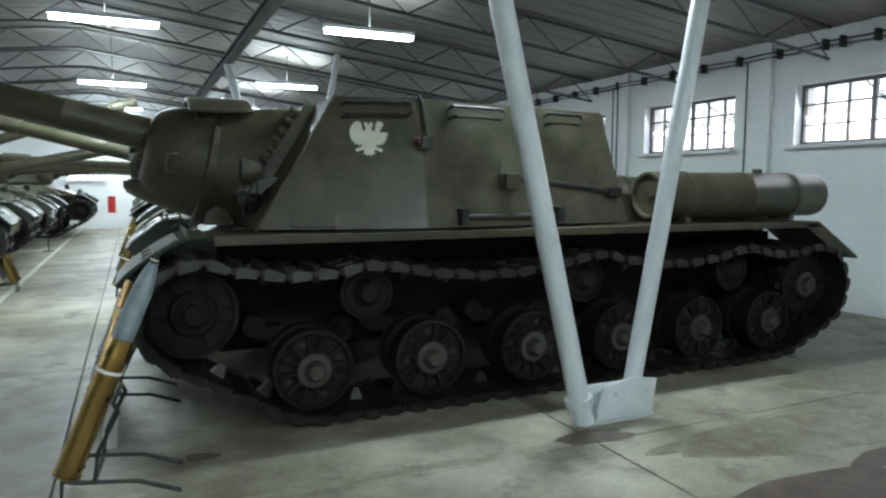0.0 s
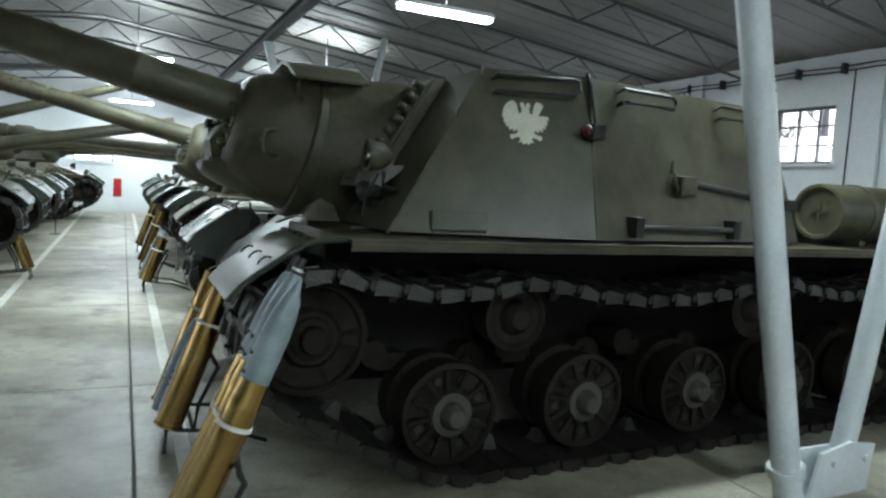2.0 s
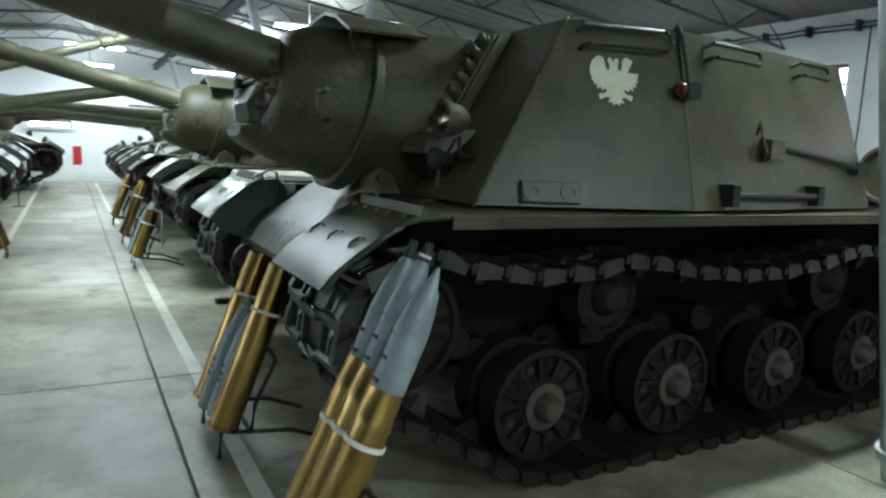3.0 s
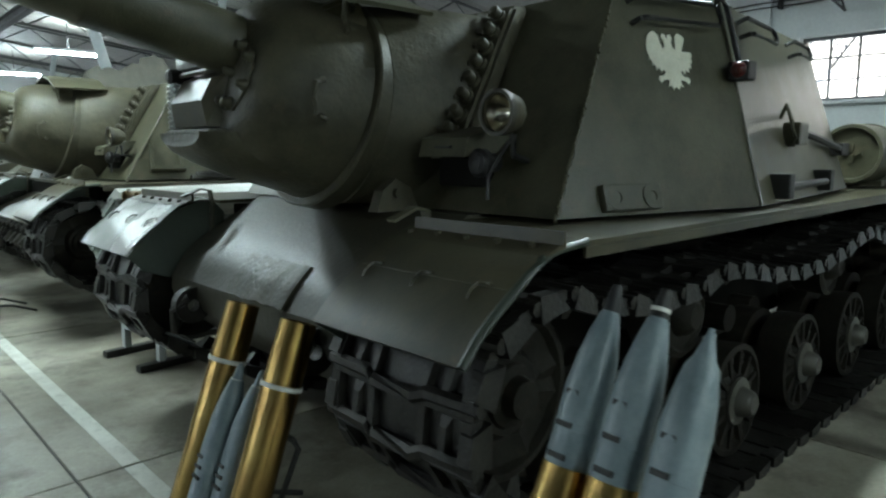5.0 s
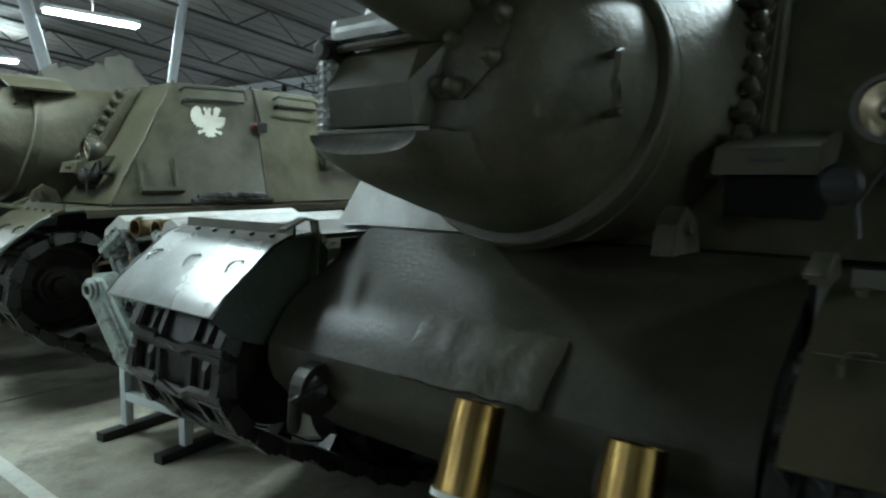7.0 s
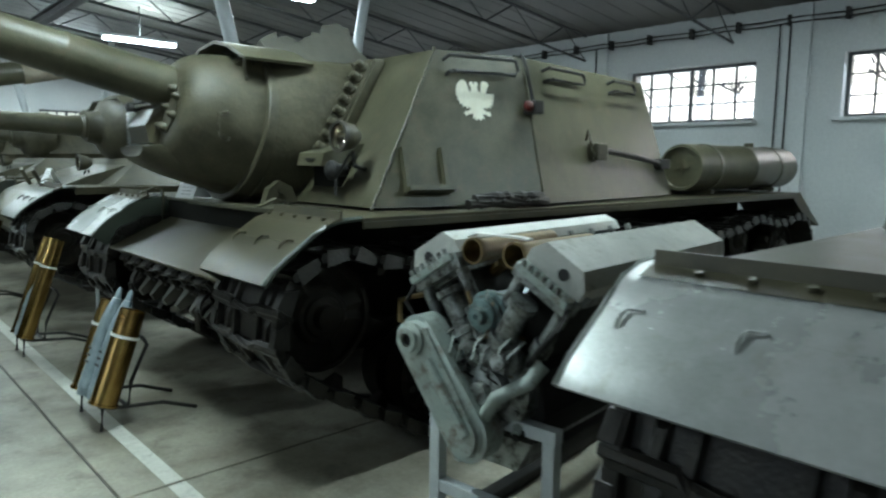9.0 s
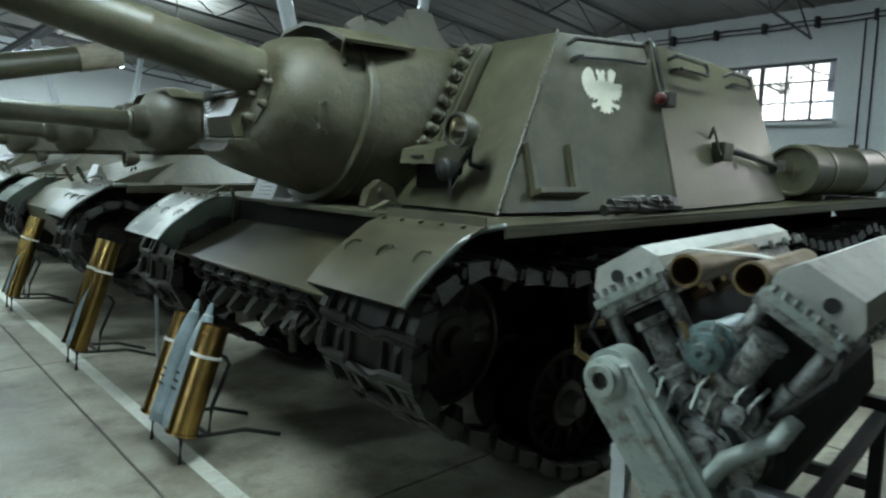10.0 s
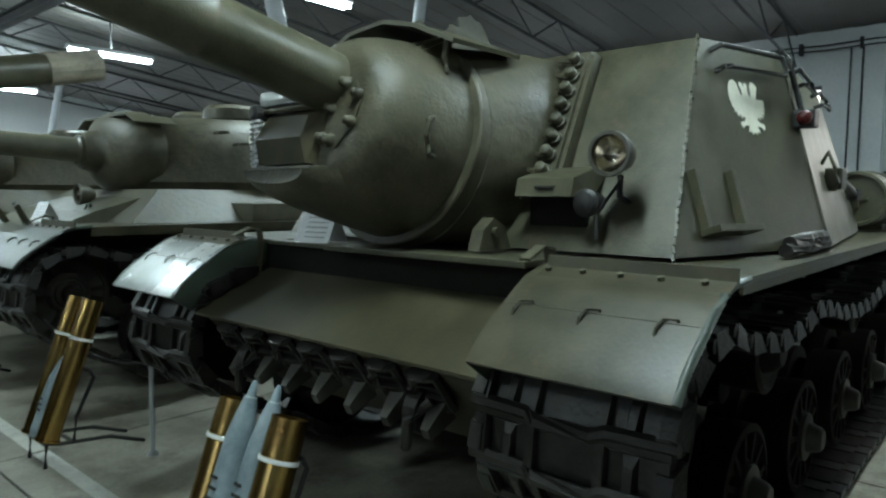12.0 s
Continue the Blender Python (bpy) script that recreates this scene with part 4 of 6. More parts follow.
    box(bm, (-1.04, yc + 0.08, 1.885), (-0.9, yc + 0.36, 1.95), 0.025)
    box(bm, (-0.98, yc + 0.14, 1.93), (-0.86, yc + 0.28, 2.0), 0.03)
    part("spring_bracket", bm, STEEL_SHEET, mant, "pale cast bracket above the box")
    # handles and eyes
    for x, z, yo in ((-0.84, 1.735, 0.41), (-0.62, 2.06, 0.31)):
        c = Vector((x, yc - yo, z))
        out = Vector((0, -0.9, 0.45 if z > 2 else 0.0)).normalized()
        bm = bm_new()
        pipe(bm, [c + Vector((0.09, 0, 0.075)) - out * 0.03, c + Vector((0.05, 0, 0.075)) + out * 0.03, c + Vector((0.005, 0, 0.06)) + out * 0.045, c + Vector((-0.005, 0, 0)) + out * 0.045, c + Vector((0.005, 0, -0.06)) + out * 0.045, c + Vector((0.05, 0, -0.075)) + out * 0.03, c + Vector((0.09, 0, -0.075)) - out * 0.03], 0.012, 7)
        part("lifting_handle", bm, OLIVE_CAST, mant)
    for dx in (0.0, 0.13):
        bm = bm_new()
        c = Vector((-0.72 + dx, yc - 0.12, 2.06 - dx * 0.1))
        lathe(bm, c, (0.3, 0.2, 1), [(-0.03, 0.035), (0.02, 0.035), (0.03, 0.02), (0.03, 0)], 12)
        part("lifting_eye", bm, IRON, mant)
    bm = bm_new()
    solid(bm, [(-0.86, yc - 0.17, 2.03), (-0.86, yc + 0.2, 2.03), (-0.5, yc + 0.3, 2.2), (-0.5, yc - 0.27, 2.2), (-0.8, yc - 0.27, 1.9), (-0.8, yc + 0.3, 1.9), (-0.4, yc + 0.38, 1.95), (-0.4, yc - 0.36, 1.95)],
          [(0, 1, 2, 3), (4, 5, 6, 7), (0, 1, 5, 4), (1, 2, 6, 5), (2, 3, 7, 6), (3, 0, 4, 7)])
    bmesh.ops.bevel(bm, geom=bm.edges[:], offset=0.02, segments=2, affect="EDGES")
    part("mantlet_top", bm, OLIVE_SHEET, mant, "glossy flattened top of the mantlet", smooth=40)
    bm = bm_new()
    strip(bm, [(yc - 0.42, 2.12), (yc - 0.2, 2.215), (yc - 0.02, 2.255), (yc + 0.2, 2.235), (yc + 0.4, 2.15)], 0.018, "x", -0.66, -0.2)
    part("splash_canopy", bm, OLIVE, root, "thin bent sheet canopy over the mantlet")
    bm = bm_new()
    prism(bm, [(-0.6, 1.285), (-0.57, 1.37), (-0.5, 1.42), (-0.42, 1.38), (-0.38, 1.285)], "y", yc - 0.52, yc - 0.46)
    cyl(bm, (-0.5, yc - 0.54, 1.36), (-0.5, yc - 0.52, 1.36), 0.02, n=12)
    part("mount_lug", bm, OLIVE_CAST, root)


def crumpled_canvas(root):
    """A stiff heap of canvas left on the roof, torn along its upper edge."""
    bm = bm_new()
    rnd = random.Random(21)
    n, rows = 22, []
    for j in range(5):
        row = []
        for i in range(n):
            u = i / (n - 1)
            crest = 0.15 + 0.34 * u ** 1.2 + 0.035 * math.sin(11 * u) + rnd.uniform(-0.03, 0.03)
            if u > 0.8:
                crest *= 1 - 2.2 * (u - 0.8)
            f = (0, 0.6, 1, 0.62, 0)[j]
            row.append(bm.verts.new((-0.2 + 1.05 * u + rnd.uniform(-0.02, 0.02), 0.1 + 0.11 * j + 0.25 * u + rnd.uniform(-0.02, 0.02), 2.214 + crest * f)))
        rows.append(row)
    for a, b in zip(rows, rows[1:]):
        for i in range(n - 1):
            bm.faces.new((a[i], a[i + 1], b[i + 1], b[i]))
    for e in (0, n - 1):
        bm.faces.new([r[e] for r in rows])
    bm.faces.new(rows[0] + rows[-1][::-1])
    part("canvas_cover", bm, CANVAS, root, "crumpled dark canvas heap on the roof", smooth=50)


def assault_gun(m, second=False):
    label = "olive assault gun with a white eagle and " + ("spare track links" if second else "a patched bow")
    t = base("assault_gun", m, label, "armoured vehicle", "parked armoured vehicles")
    nose = [(4.95, 0.5), (5.05, 0.9), (4.75, 1.25), (2.55, 1.25), (-0.45, 1.27), (-0.58, 1.26)]
    if second:
        nose += [(-0.62, 1.1), (-1.02, 0.915), (-1.02, 0.89), (-0.82, 0.68), (-0.55, 0.48)]
    else:
        nose[-2:] = [(-0.4, 1.28), (-0.56, 1.19)]
        nose += [(-0.7, 1.11), (-0.785, 1.055), (-0.845, 1.005), (-0.89, 0.945), (-0.925, 0.89), (-0.93, 0.82), (-0.905, 0.75), (-0.85, 0.69), (-0.6, 0.48)]
    bm = bm_new()
    prism(bm, nose, "y", -0.84, 0.84)
    part("hull", bm, BOW, t, smooth=25)
    # Side sheets coloured as dark as the shade behind the running gear.
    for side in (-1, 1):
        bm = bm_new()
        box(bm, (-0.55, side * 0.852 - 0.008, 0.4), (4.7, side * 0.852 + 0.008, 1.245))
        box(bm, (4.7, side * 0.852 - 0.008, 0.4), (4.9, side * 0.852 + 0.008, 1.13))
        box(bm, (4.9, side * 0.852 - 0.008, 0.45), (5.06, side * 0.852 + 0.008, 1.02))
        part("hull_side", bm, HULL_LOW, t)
    # casemate shell: sloped front, kinked sides, roof
    bm = bm_new()
    lo, hi = 1.285, 2.21
    ring = CAS_LOW + [(x, -y * (0.93 if x < 0 else 1)) for x, y in CAS_LOW[::-1]]
    top = CAS_TOP + [(x, -y * (0.95 if x < 0.3 else 1)) for x, y in CAS_TOP[::-1]]
    solid(bm, [(x, y, lo) for x, y in ring] + [(x, y, hi) for x, y in top], [(0, 1, 7, 6), (1, 2, 8, 7), (2, 3, 9, 8), (3, 4, 10, 9), (4, 5, 11, 10), (5, 0, 6, 11), (6, 7, 8, 9, 10, 11), (5, 4, 3, 2, 1, 0)])
    cas = part("casemate", bm, OLIVE, t, "sloped armoured casemate")
    # weld beads and rivet seams
    bm = bm_new()
    rnd = random.Random(4)
    for k in range(34):
        u = k / 33
        c = Vector((*CAS_LOW[0], lo)).lerp(Vector((*CAS_TOP[0], hi)), u)
        box(bm, (-0.01, -0.004, -0.016), (0.01, 0.009, 0.016), 0.004, Matrix.Translation(c + Vector((rnd.uniform(-0.004, 0.004), 0, 0))) @ pose(0, 0, 0, rnd.uniform(-15, 15), 35, 20))
    part("weld_seam", bm, OLIVE, cas)
    bm = bm_new()
    pipe(bm, [(*CAS_LOW[1], lo), (*CAS_TOP[1], hi)], 0.008, 6)
    part("weld_seam", bm, OLIVE, cas)
    for x, y in ((0.9, -0.55), (1.9, 0.4), (0.7, 0.5), (2.1, -0.5)):
        bm = bm_new()
        lathe(bm, (x, y, hi), (0, 0, 1), [(0, 0.24), (0.035, 0.24), (0.05, 0.2), (0.055, 0)], 24)
        part("roof_hatch", bm, OLIVE, cas, smooth=40)
    bm = bm_new()
    box(bm, (0.95, -0.15, hi), (1.15, 0.05, hi + 0.09), 0.02)
    part("periscope", bm, OLIVE, cas)
    # rear deck and plates
    bm = bm_new()
    prism(bm, [(2.6, 1.262), (2.6, 1.62), (2.85, 1.52), (4.6, 1.5), (5.1, 1.32), (5.1, 1.262)], "y", -0.97, 0.97)
    part("engine_deck", bm, OLIVE, t)
    # fenders
    for side in (-1, 1):
        a, b = sorted((side * 0.86, side * 1.56))
        bm = bm_new()
        box(bm, (-0.63, a, 1.25), (4.72, b, 1.268))
        lip = side * 1.56
        box(bm, (-0.63, min(lip, lip - side * 0.012), 1.215), (4.72, max(lip, lip - side * 0.012), 1.249), 0.004)
        solid(bm, [(4.72, a, 1.25), (4.72, b, 1.25), (5.28, b, 0.9), (5.28, a, 0.9), (4.72, a, 1.268), (4.72, b, 1.268), (5.3, b, 0.915), (5.3, a, 0.915)], [(0, 1, 2, 3), (4, 5, 6, 7), (0, 1, 5, 4), (1, 2, 6, 5), (2, 3, 7, 6), (3, 0, 4, 7)])
        solid(bm, [(4.5, lip, 1.25), (4.72, lip, 1.25), (5.28, lip, 0.9), (4.85, lip, 1.05), (4.5, lip - side * 0.01, 1.25), (4.72, lip - side * 0.01, 1.25), (5.28, lip - side * 0.01, 0.9), (4.85, lip - side * 0.01, 1.05)], [(0, 1, 2, 3), (4, 5, 6, 7), (2, 3, 7, 6), (3, 0, 4, 7)])
        part("fender", bm, OLIVE_SHEET, t)
        # Far guard in the pale sheet: reflected lamplight on olive put into colour.
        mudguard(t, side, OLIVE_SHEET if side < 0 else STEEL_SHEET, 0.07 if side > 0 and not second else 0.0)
        fuel_drum(t, side * 1.2)
    # eagle
    bm = bm_new()
    eagle(bm)
    e = part("eagle_emblem", bm, WHITE, cas, "chalk-white painted eagle emblem")
    e.matrix_basis = side_matrix(0.46, 1.91, 0.004)
    handrail(t, 0.3, 0.74, 2.06, 2.15)
    handrail(t, 1.07, 1.5, 2.07, 2.14)
    handrail(t, 1.98, 2.3, 2.07, 2.14)
    # side lamp with its conduit
    bm = bm_new()
    pipe(bm, [on_side(0.84, 2.205, -0.05), on_side(0.84, 2.21, 0.03), on_side(0.845, 2.16, 0.045), on_side(0.85, 1.9, 0.03)], 0.013, 7)
    lampp = part("side_lamp", bm, IRON, t, "dark side lamp with a red lens on a conduit")
    bm = bm_new()
    c = on_side(0.83, 1.875, 0.02)
    box(bm, (-0.045, -0.075, -0.04), (0.045, 0.02, 0.045), 0.014, Matrix.Translation(c))
    part("housing", bm, IRON, lampp)
    bm = bm_new()
    lathe(bm, c + Vector((-0.045, -0.03, 0.005)), (-1, -0.4, 0.1), [(0, 0.035), (0.02, 0.033), (0.035, 0.02), (0.04, 0)], 16)
    part("lens", bm, REDLENS, lampp, smooth=60)
    # tow-rod bracket and bar on the rear half
    bm = bm_new()
    pipe(bm, [on_side(1.48, 1.7, 0.0), on_side(1.45, 1.75, 0.05), on_side(1.43, 1.67, 0.06), on_side(1.44, 1.58, 0.06), on_side(1.48, 1.55, 0.03), on_side(1.5, 1.56, 0.0)], 0.011, 6)
    box(bm, (-0.065, -0.06, -0.07), (0.065, 0.03, 0.05), 0.015, Matrix.Translation(on_side(1.535, 1.62, 0.03)))
    part("bracket", bm, OLIVE, t)
    bm = bm_new()
    pipe(bm, [on_side(1.6, 1.62, 0.05), on_side(2.1, 1.575, 0.05), on_side(2.6, 1.52, 0.05)], 0.022, 8)
    box(bm, (-0.07, -0.05, -0.04), (0.07, 0.03, 0.04), 0.01, Matrix.Translation(on_side(2.57, 1.53, 0.03)))
    part("tow_bar", bm, IRON, t)
    if not second:
        bm = bm_new()
        pipe(bm, [on_side(1.05, 1.345, 0.05), on_side(2.0, 1.345, 0.05)], 0.02, 8)
        for x in (1.07, 1.95):
            box(bm, (-0.03, -0.05, -0.05), (0.03, 0.05, 0.07), 0.012, Matrix.Translation(on_side(x, 1.345, 0.03)))
        part("stowage_rod", bm, IRON, t, "dark rod held in two clips")
        bm = bm_new()
        for x in (-0.05, 0.13):
            lathe(bm, on_side(x, 1.345, 0.01), side_normal(0), [(0, 0.05), (0.03, 0.05), (0.03, 0.022), (0, 0.022)], 14)
        box(bm, (-0.15, -0.026, -0.05), (0.15, 0.012, 0.055), 0.01, side_matrix(0.04, 1.345, 0.01))
        part("eye_plate", bm, OLIVE, t)
    else:
        for x in (-0.1, 0.14):
            bm = bm_new()
            box(bm, (x - 0.012, -0.03, -0.12), (x + 0.012, 0.03, 0.14), 0.004, Matrix.Translation((-x, 0, 0)))
            part("stowage_bracket", bm, OLIVE, t).matrix_basis = side_matrix(x, 1.48, 0.01)
        bm = bm_new()
        box(bm, (-0.15, -0.08, -0.015), (0.15, 0.03, 0.015), 0.006, side_matrix(0.02, 1.37, 0.01))
        part("stowage_shelf", bm, OLIVE, t)
        bm = bm_new()
        for k in range(4):
            z = 1.3 + 0.028 * (k % 2)
            pipe(bm, [(0.15 + 0.05 * k, -1.47, z), (0.3 + 0.05 * k, -1.49, z + 0.015), (0.5, -1.475, z), (0.72 - 0.05 * k, -1.485, z + 0.012), (0.85 - 0.05 * k, -1.46, z)], 0.03, 8)
        part("tow_cable", bm, TRACK, t, "coiled steel tow cable on the fender")
    # driver's hood and vision slot
    bm = bm_new()
    solid(bm, [(-0.24, -0.83, 1.51), (-0.24, -0.53, 1.51), (-0.08, -0.53, 1.64), (-0.08, -0.83, 1.64), (-0.4, -0.82, 1.51), (-0.4, -0.55, 1.51), (-0.38, -0.55, 1.585), (-0.38, -0.82, 1.585), (-0.18, -0.55, 1.635), (-0.18, -0.82, 1.635)],
          [(4, 5, 6, 7), (7, 6, 8, 9), (4, 7, 9, 3, 0), (5, 1, 2, 8, 6), (9, 8, 2, 3), (0, 1, 5, 4), (0, 3, 2, 1)])
    hood = part("vision_hood", bm, OLIVE, t, "armoured hood over the driver's slot")
    bm = bm_new()
    box(bm, (-0.4, -0.74, 1.543), (-0.385, -0.65, 1.553), m=Matrix.Translation((-0.004, 0, 0.0)))
    part("slot", bm, IRON, hood)
    # Closed box in near black, in place of the shade inside the hatch recess.
    bm = bm_new()
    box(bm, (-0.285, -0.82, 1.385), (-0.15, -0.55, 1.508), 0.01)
    part("hatch_recess", bm, HULL_LOW, t, "near-black box for the shade in the driver's hatch recess")
    if second:
        crumpled_canvas(t)
    headlamp(t, (-0.34, -0.97, 1.675))
    gun_mount(t, 0.0, radians(13.0))
    # bow fittings
    if second:
        bm = bm_new()
        box(bm, (-0.74, -0.84, 1.25), (-0.585, 0.3, 1.276), 0.005)
        box(bm, (-0.68, 0.3, 1.25), (-0.585, 0.84, 1.27), 0.005)
        part("bow_ledge", bm, OLIVE, t, "thin ledge over the bow plate")
        # Dark plate added as the shadow band that the ledge casts.
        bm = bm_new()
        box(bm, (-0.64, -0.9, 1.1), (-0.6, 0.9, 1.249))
        part("bow_gap", bm, HULL_LOW, t, "near-black upright plate for the shadow under the ledge")
        bm = bm_new()
        solid(bm, [(-0.63, -0.9, 1.11), (-0.63, 0.9, 1.11), (-1.07, 0.9, 0.915), (-1.07, -0.9, 0.915), (-0.63, -0.9, 1.122), (-0.63, 0.9, 1.122), (-1.07, 0.9, 0.927), (-1.07, -0.9, 0.927)], [(0, 1, 2, 3), (4, 5, 6, 7), (0, 1, 5, 4), (1, 2, 6, 5), (2, 3, 7, 6), (3, 0, 4, 7)])
        part("bow_plate", bm, OLIVE_SHEET, t, "glossy flat bow plate between the mudguards")
        for k in range(7):
            y = -0.62 + 0.21 * k
            bm = bm_new()
            link_mesh(bm, False)
            li = part("spare_track_link", bm, TRACK, t)
            li.matrix_basis = pose(-0.985, y, 0.815, 0, -128, 0) @ pose(0, 0, 0, 0, 0, 90) @ Matrix.Diagonal((0.85, 0.28, 0.9, 1))
            bm = bm_new()
            solid(bm, [(-0.94, y - 0.04, 0.78), (-0.94, y + 0.04, 0.78), (-0.9, y + 0.04, 0.7), (-0.9, y - 0.04, 0.7), (-1.03, y - 0.018, 0.68), (-1.03, y + 0.018, 0.68), (-1.01, y + 0.018, 0.64), (-1.01, y - 0.018, 0.64)], [(0, 1, 2, 3), (4, 5, 6, 7), (0, 1, 5, 4), (1, 2, 6, 5), (2, 3, 7, 6), (3, 0, 4, 7)])
            part("guide_horn", bm, HUB, li)
            li.children[0].matrix_parent_inverse = li.matrix_basis.inverted()
    else:
        bm = bm_new()
        rnd = random.Random(9)
        n = 16
        rows = []
        for j, (x, z) in enumerate(((-0.78, 1.05), (-0.845, 1.0), (-0.89, 0.945), (-0.92, 0.885))):
            rows.append([bm.verts.new((x - 0.012 - rnd.uniform(0, 0.01), -0.32 + 0.5 * (i / (n - 1)) + rnd.uniform(-0.008, 0.008), z + 0.012 + rnd.uniform(-0.006, 0.008))) for i in range(n)])
        for a, b in zip(rows, rows[1:]):
            for i in range(n - 1):
                bm.faces.new((a[i], a[i + 1], b[i + 1], b[i]))
        g = bmesh.ops.extrude_face_region(bm, geom=bm.faces[:])
        for v in [v for v in g["geom"] if isinstance(v, bmesh.types.BMVert)]:
            v.co += Vector((0.03, 0, -0.03))
        part("bow_patch", bm, OLIVE_CAST, t, "rough welded patch on the bow", smooth=60)
    for y in (-0.55, 0.55):
        bm = bm_new()
        x, z = (-0.98, 0.72) if second else (-0.98, 0.78)
        lathe(bm, (x + 0.03, y - 0.03, z), (0, 1, 0), [(0, 0.03), (0, 0.09), (0.06, 0.09), (0.06, 0.03), (0, 0.03)], 18)
        pipe(bm, [(x, y - 0.06, z + 0.05), (x - 0.06, y, z - 0.02), (x - 0.05, y + 0.02, z - 0.12), (x, y + 0.06, z - 0.05)], 0.022, 7)
        part("tow_hook", bm, TRACK, t)
    running_gear(t)
    return t


def heavy_tank(m, label, eagle_on=True, lift=2.6, cover=False, gz=1.9, reach=1.0):
    t = base("heavy_tank", m, label, "armoured vehicle", "parked armoured vehicles")
    bm = bm_new()
    prism(bm, [(4.95, 0.5), (5.05, 0.9), (4.75, 1.25), (2.8, 1.5), (0.2, 1.52), (-0.35, 1.36), (-0.8, 1.18), (-1.0, 0.98), (-0.96, 0.8), (-0.6, 0.48)], "y", -0.84, 0.84)
    part("hull", bm, OLIVE, t)
    bm = bm_new()
    solid(bm, [(-0.25, -1.3, 1.27), (2.8, -1.3, 1.27), (2.8, 1.3, 1.27), (-0.25, 1.3, 1.27), (0.15, -0.95, 1.55), (2.8, -0.95, 1.55), (2.8, 0.95, 1.55), (0.15, 0.95, 1.55)], [(0, 1, 5, 4), (1, 2, 6, 5), (2, 3, 7, 6), (3, 0, 4, 7), (4, 5, 6, 7), (3, 2, 1, 0)])
    part("upper_hull", bm, OLIVE_CAST, t)
    for y0, y1 in ((-1.45, -1.1), (1.1, 1.45)):
        bm = bm_new()
        box(bm, (0.75, y0, 1.27), (2.6, y1, 1.43), 0.012)
        part("stowage_box", bm, OLIVE, t)
    for side in (-1, 1):
        a, b = sorted((side * 0.86, side * 1.56))
        bm = bm_new()
        box(bm, (-0.66, a, 1.25), (4.72, b, 1.268))
        box(bm, (-0.66, min(side * 1.56, side * 1.548), 1.2), (4.72, max(side * 1.56, side * 1.548), 1.25))
        part("fender", bm, OLIVE_SHEET, t)
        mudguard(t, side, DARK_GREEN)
    # cast turret
    bm = bm_new()
    prof = [(1.55, 0.95), (1.62, 1.02), (1.85, 0.98), (2.1, 0.86), (2.24, 0.7), (2.27, 0.45), (2.27, 0)]
    n = 40
    rings = []
    for z, r in prof:
        if r == 0:
            rings.append([bm.verts.new((1.35, 0, z + 0.02))])
            continue
        ring = []
        for k in range(n):
            a = k * math.tau / n
            x = math.cos(a) * r * (1.28 if math.cos(a) > 0 else 1.18)
            y = math.sin(a) * r * (1.0 if math.cos(a) > 0 else 1.0 - 0.28 * math.cos(a) ** 2)
            ring.append(bm.verts.new((1.3 + x, y, z)))
        rings.append(ring)
    for a, b in zip(rings, rings[1:]):
        for k in range(n):
            q = list(dict.fromkeys([a[k % len(a)], a[(k + 1) % n % len(a)], b[(k + 1) % n % len(b)], b[k % len(b)]]))
            bm.faces.new(q)
    tur = part("turret", bm, OLIVE_CAST, t, "rounded cast turret", smooth=50)
    bm = bm_new()
    lathe(bm, (0.3, 0, gz), (-1, 0, 0), [(-0.1, 0.4), (0.02, 0.4), (0.14, 0.375), (0.22, 0.32), (0.27, 0.25), (0.29, 0.2), (0.38, 0.175), (0.42, 0.16), (0.42, 0)], 36)
    for v in bm.verts:
        v.co.y *= 1.0 + 0.6 * max(0.0, min(1.0, (v.co.x + 0.05) / 0.25))
    part("mantlet", bm, OLIVE_CAST, tur, smooth=45)
    bm = bm_new()
    strip(bm, [(-0.62, 2.14), (-0.45, 2.22), (0.45, 2.22), (0.62, 2.14)], 0.01, "x", 0.1, 0.5)
    part("splash_rim", bm, OLIVE, tur)
    bm = bm_new()
    up = Vector((-math.cos(radians(lift)), 0, math.sin(radians(lift))))
    lathe(bm, (0.0, 0, gz), up, [(d * reach, r) for d, r in (((-0.1, 0.14), (0.15, 0.135), (0.17, 0.11), (1.2, 0.095), (3.5, 0.085), (3.62, 0.085), (3.62, 0.06), (3.4, 0.06)) if cover else ((-0.1, 0.14), (0.15, 0.135), (0.17, 0.11), (1.2, 0.1), (3.0, 0.082), (3.05, 0.12), (3.3, 0.12), (3.32, 0.09), (3.4, 0.09), (3.42, 0.12), (3.62, 0.11), (3.62, 0.06), (3.4, 0.06)))], 28)
    part("gun_barrel", bm, OLIVE, tur, "long olive gun barrel with a double-baffle brake", smooth=40)
    if cover:
        bm = bm_new()
        lathe(bm, (0.0, 0, gz), up, [(d * reach, r) for d, r in ((3.3, 0.085), (3.3, 0.096), (3.5, 0.092), (3.66, 0.09), (3.68, 0))], 20)
        part("muzzle_cover", bm, CLOTH, tur, "pale cloth muzzle cover")
    for x, y in ((1.2, -0.4), (1.3, 0.42)):
        bm = bm_new()
        lathe(bm, (x, y, 2.26), (0, 0, 1), [(0, 0.28), (0.1, 0.27), (0.14, 0.22), (0.15, 0)], 24)
        part("cupola", bm, OLIVE_CAST, tur, smooth=40)
    for x, z in ((0.75, 2.08), (0.95, 1.98)):
        bm = bm_new()
        pipe(bm, [(x, -0.84, z), (x, -0.92, z), (x + 0.09, -0.93, z + 0.01), (x + 0.09, -0.86, z + 0.01)], 0.014, 6)
        part("lifting_eye", bm, OLIVE_CAST, tur)
    if eagle_on:
        bm = bm_new()
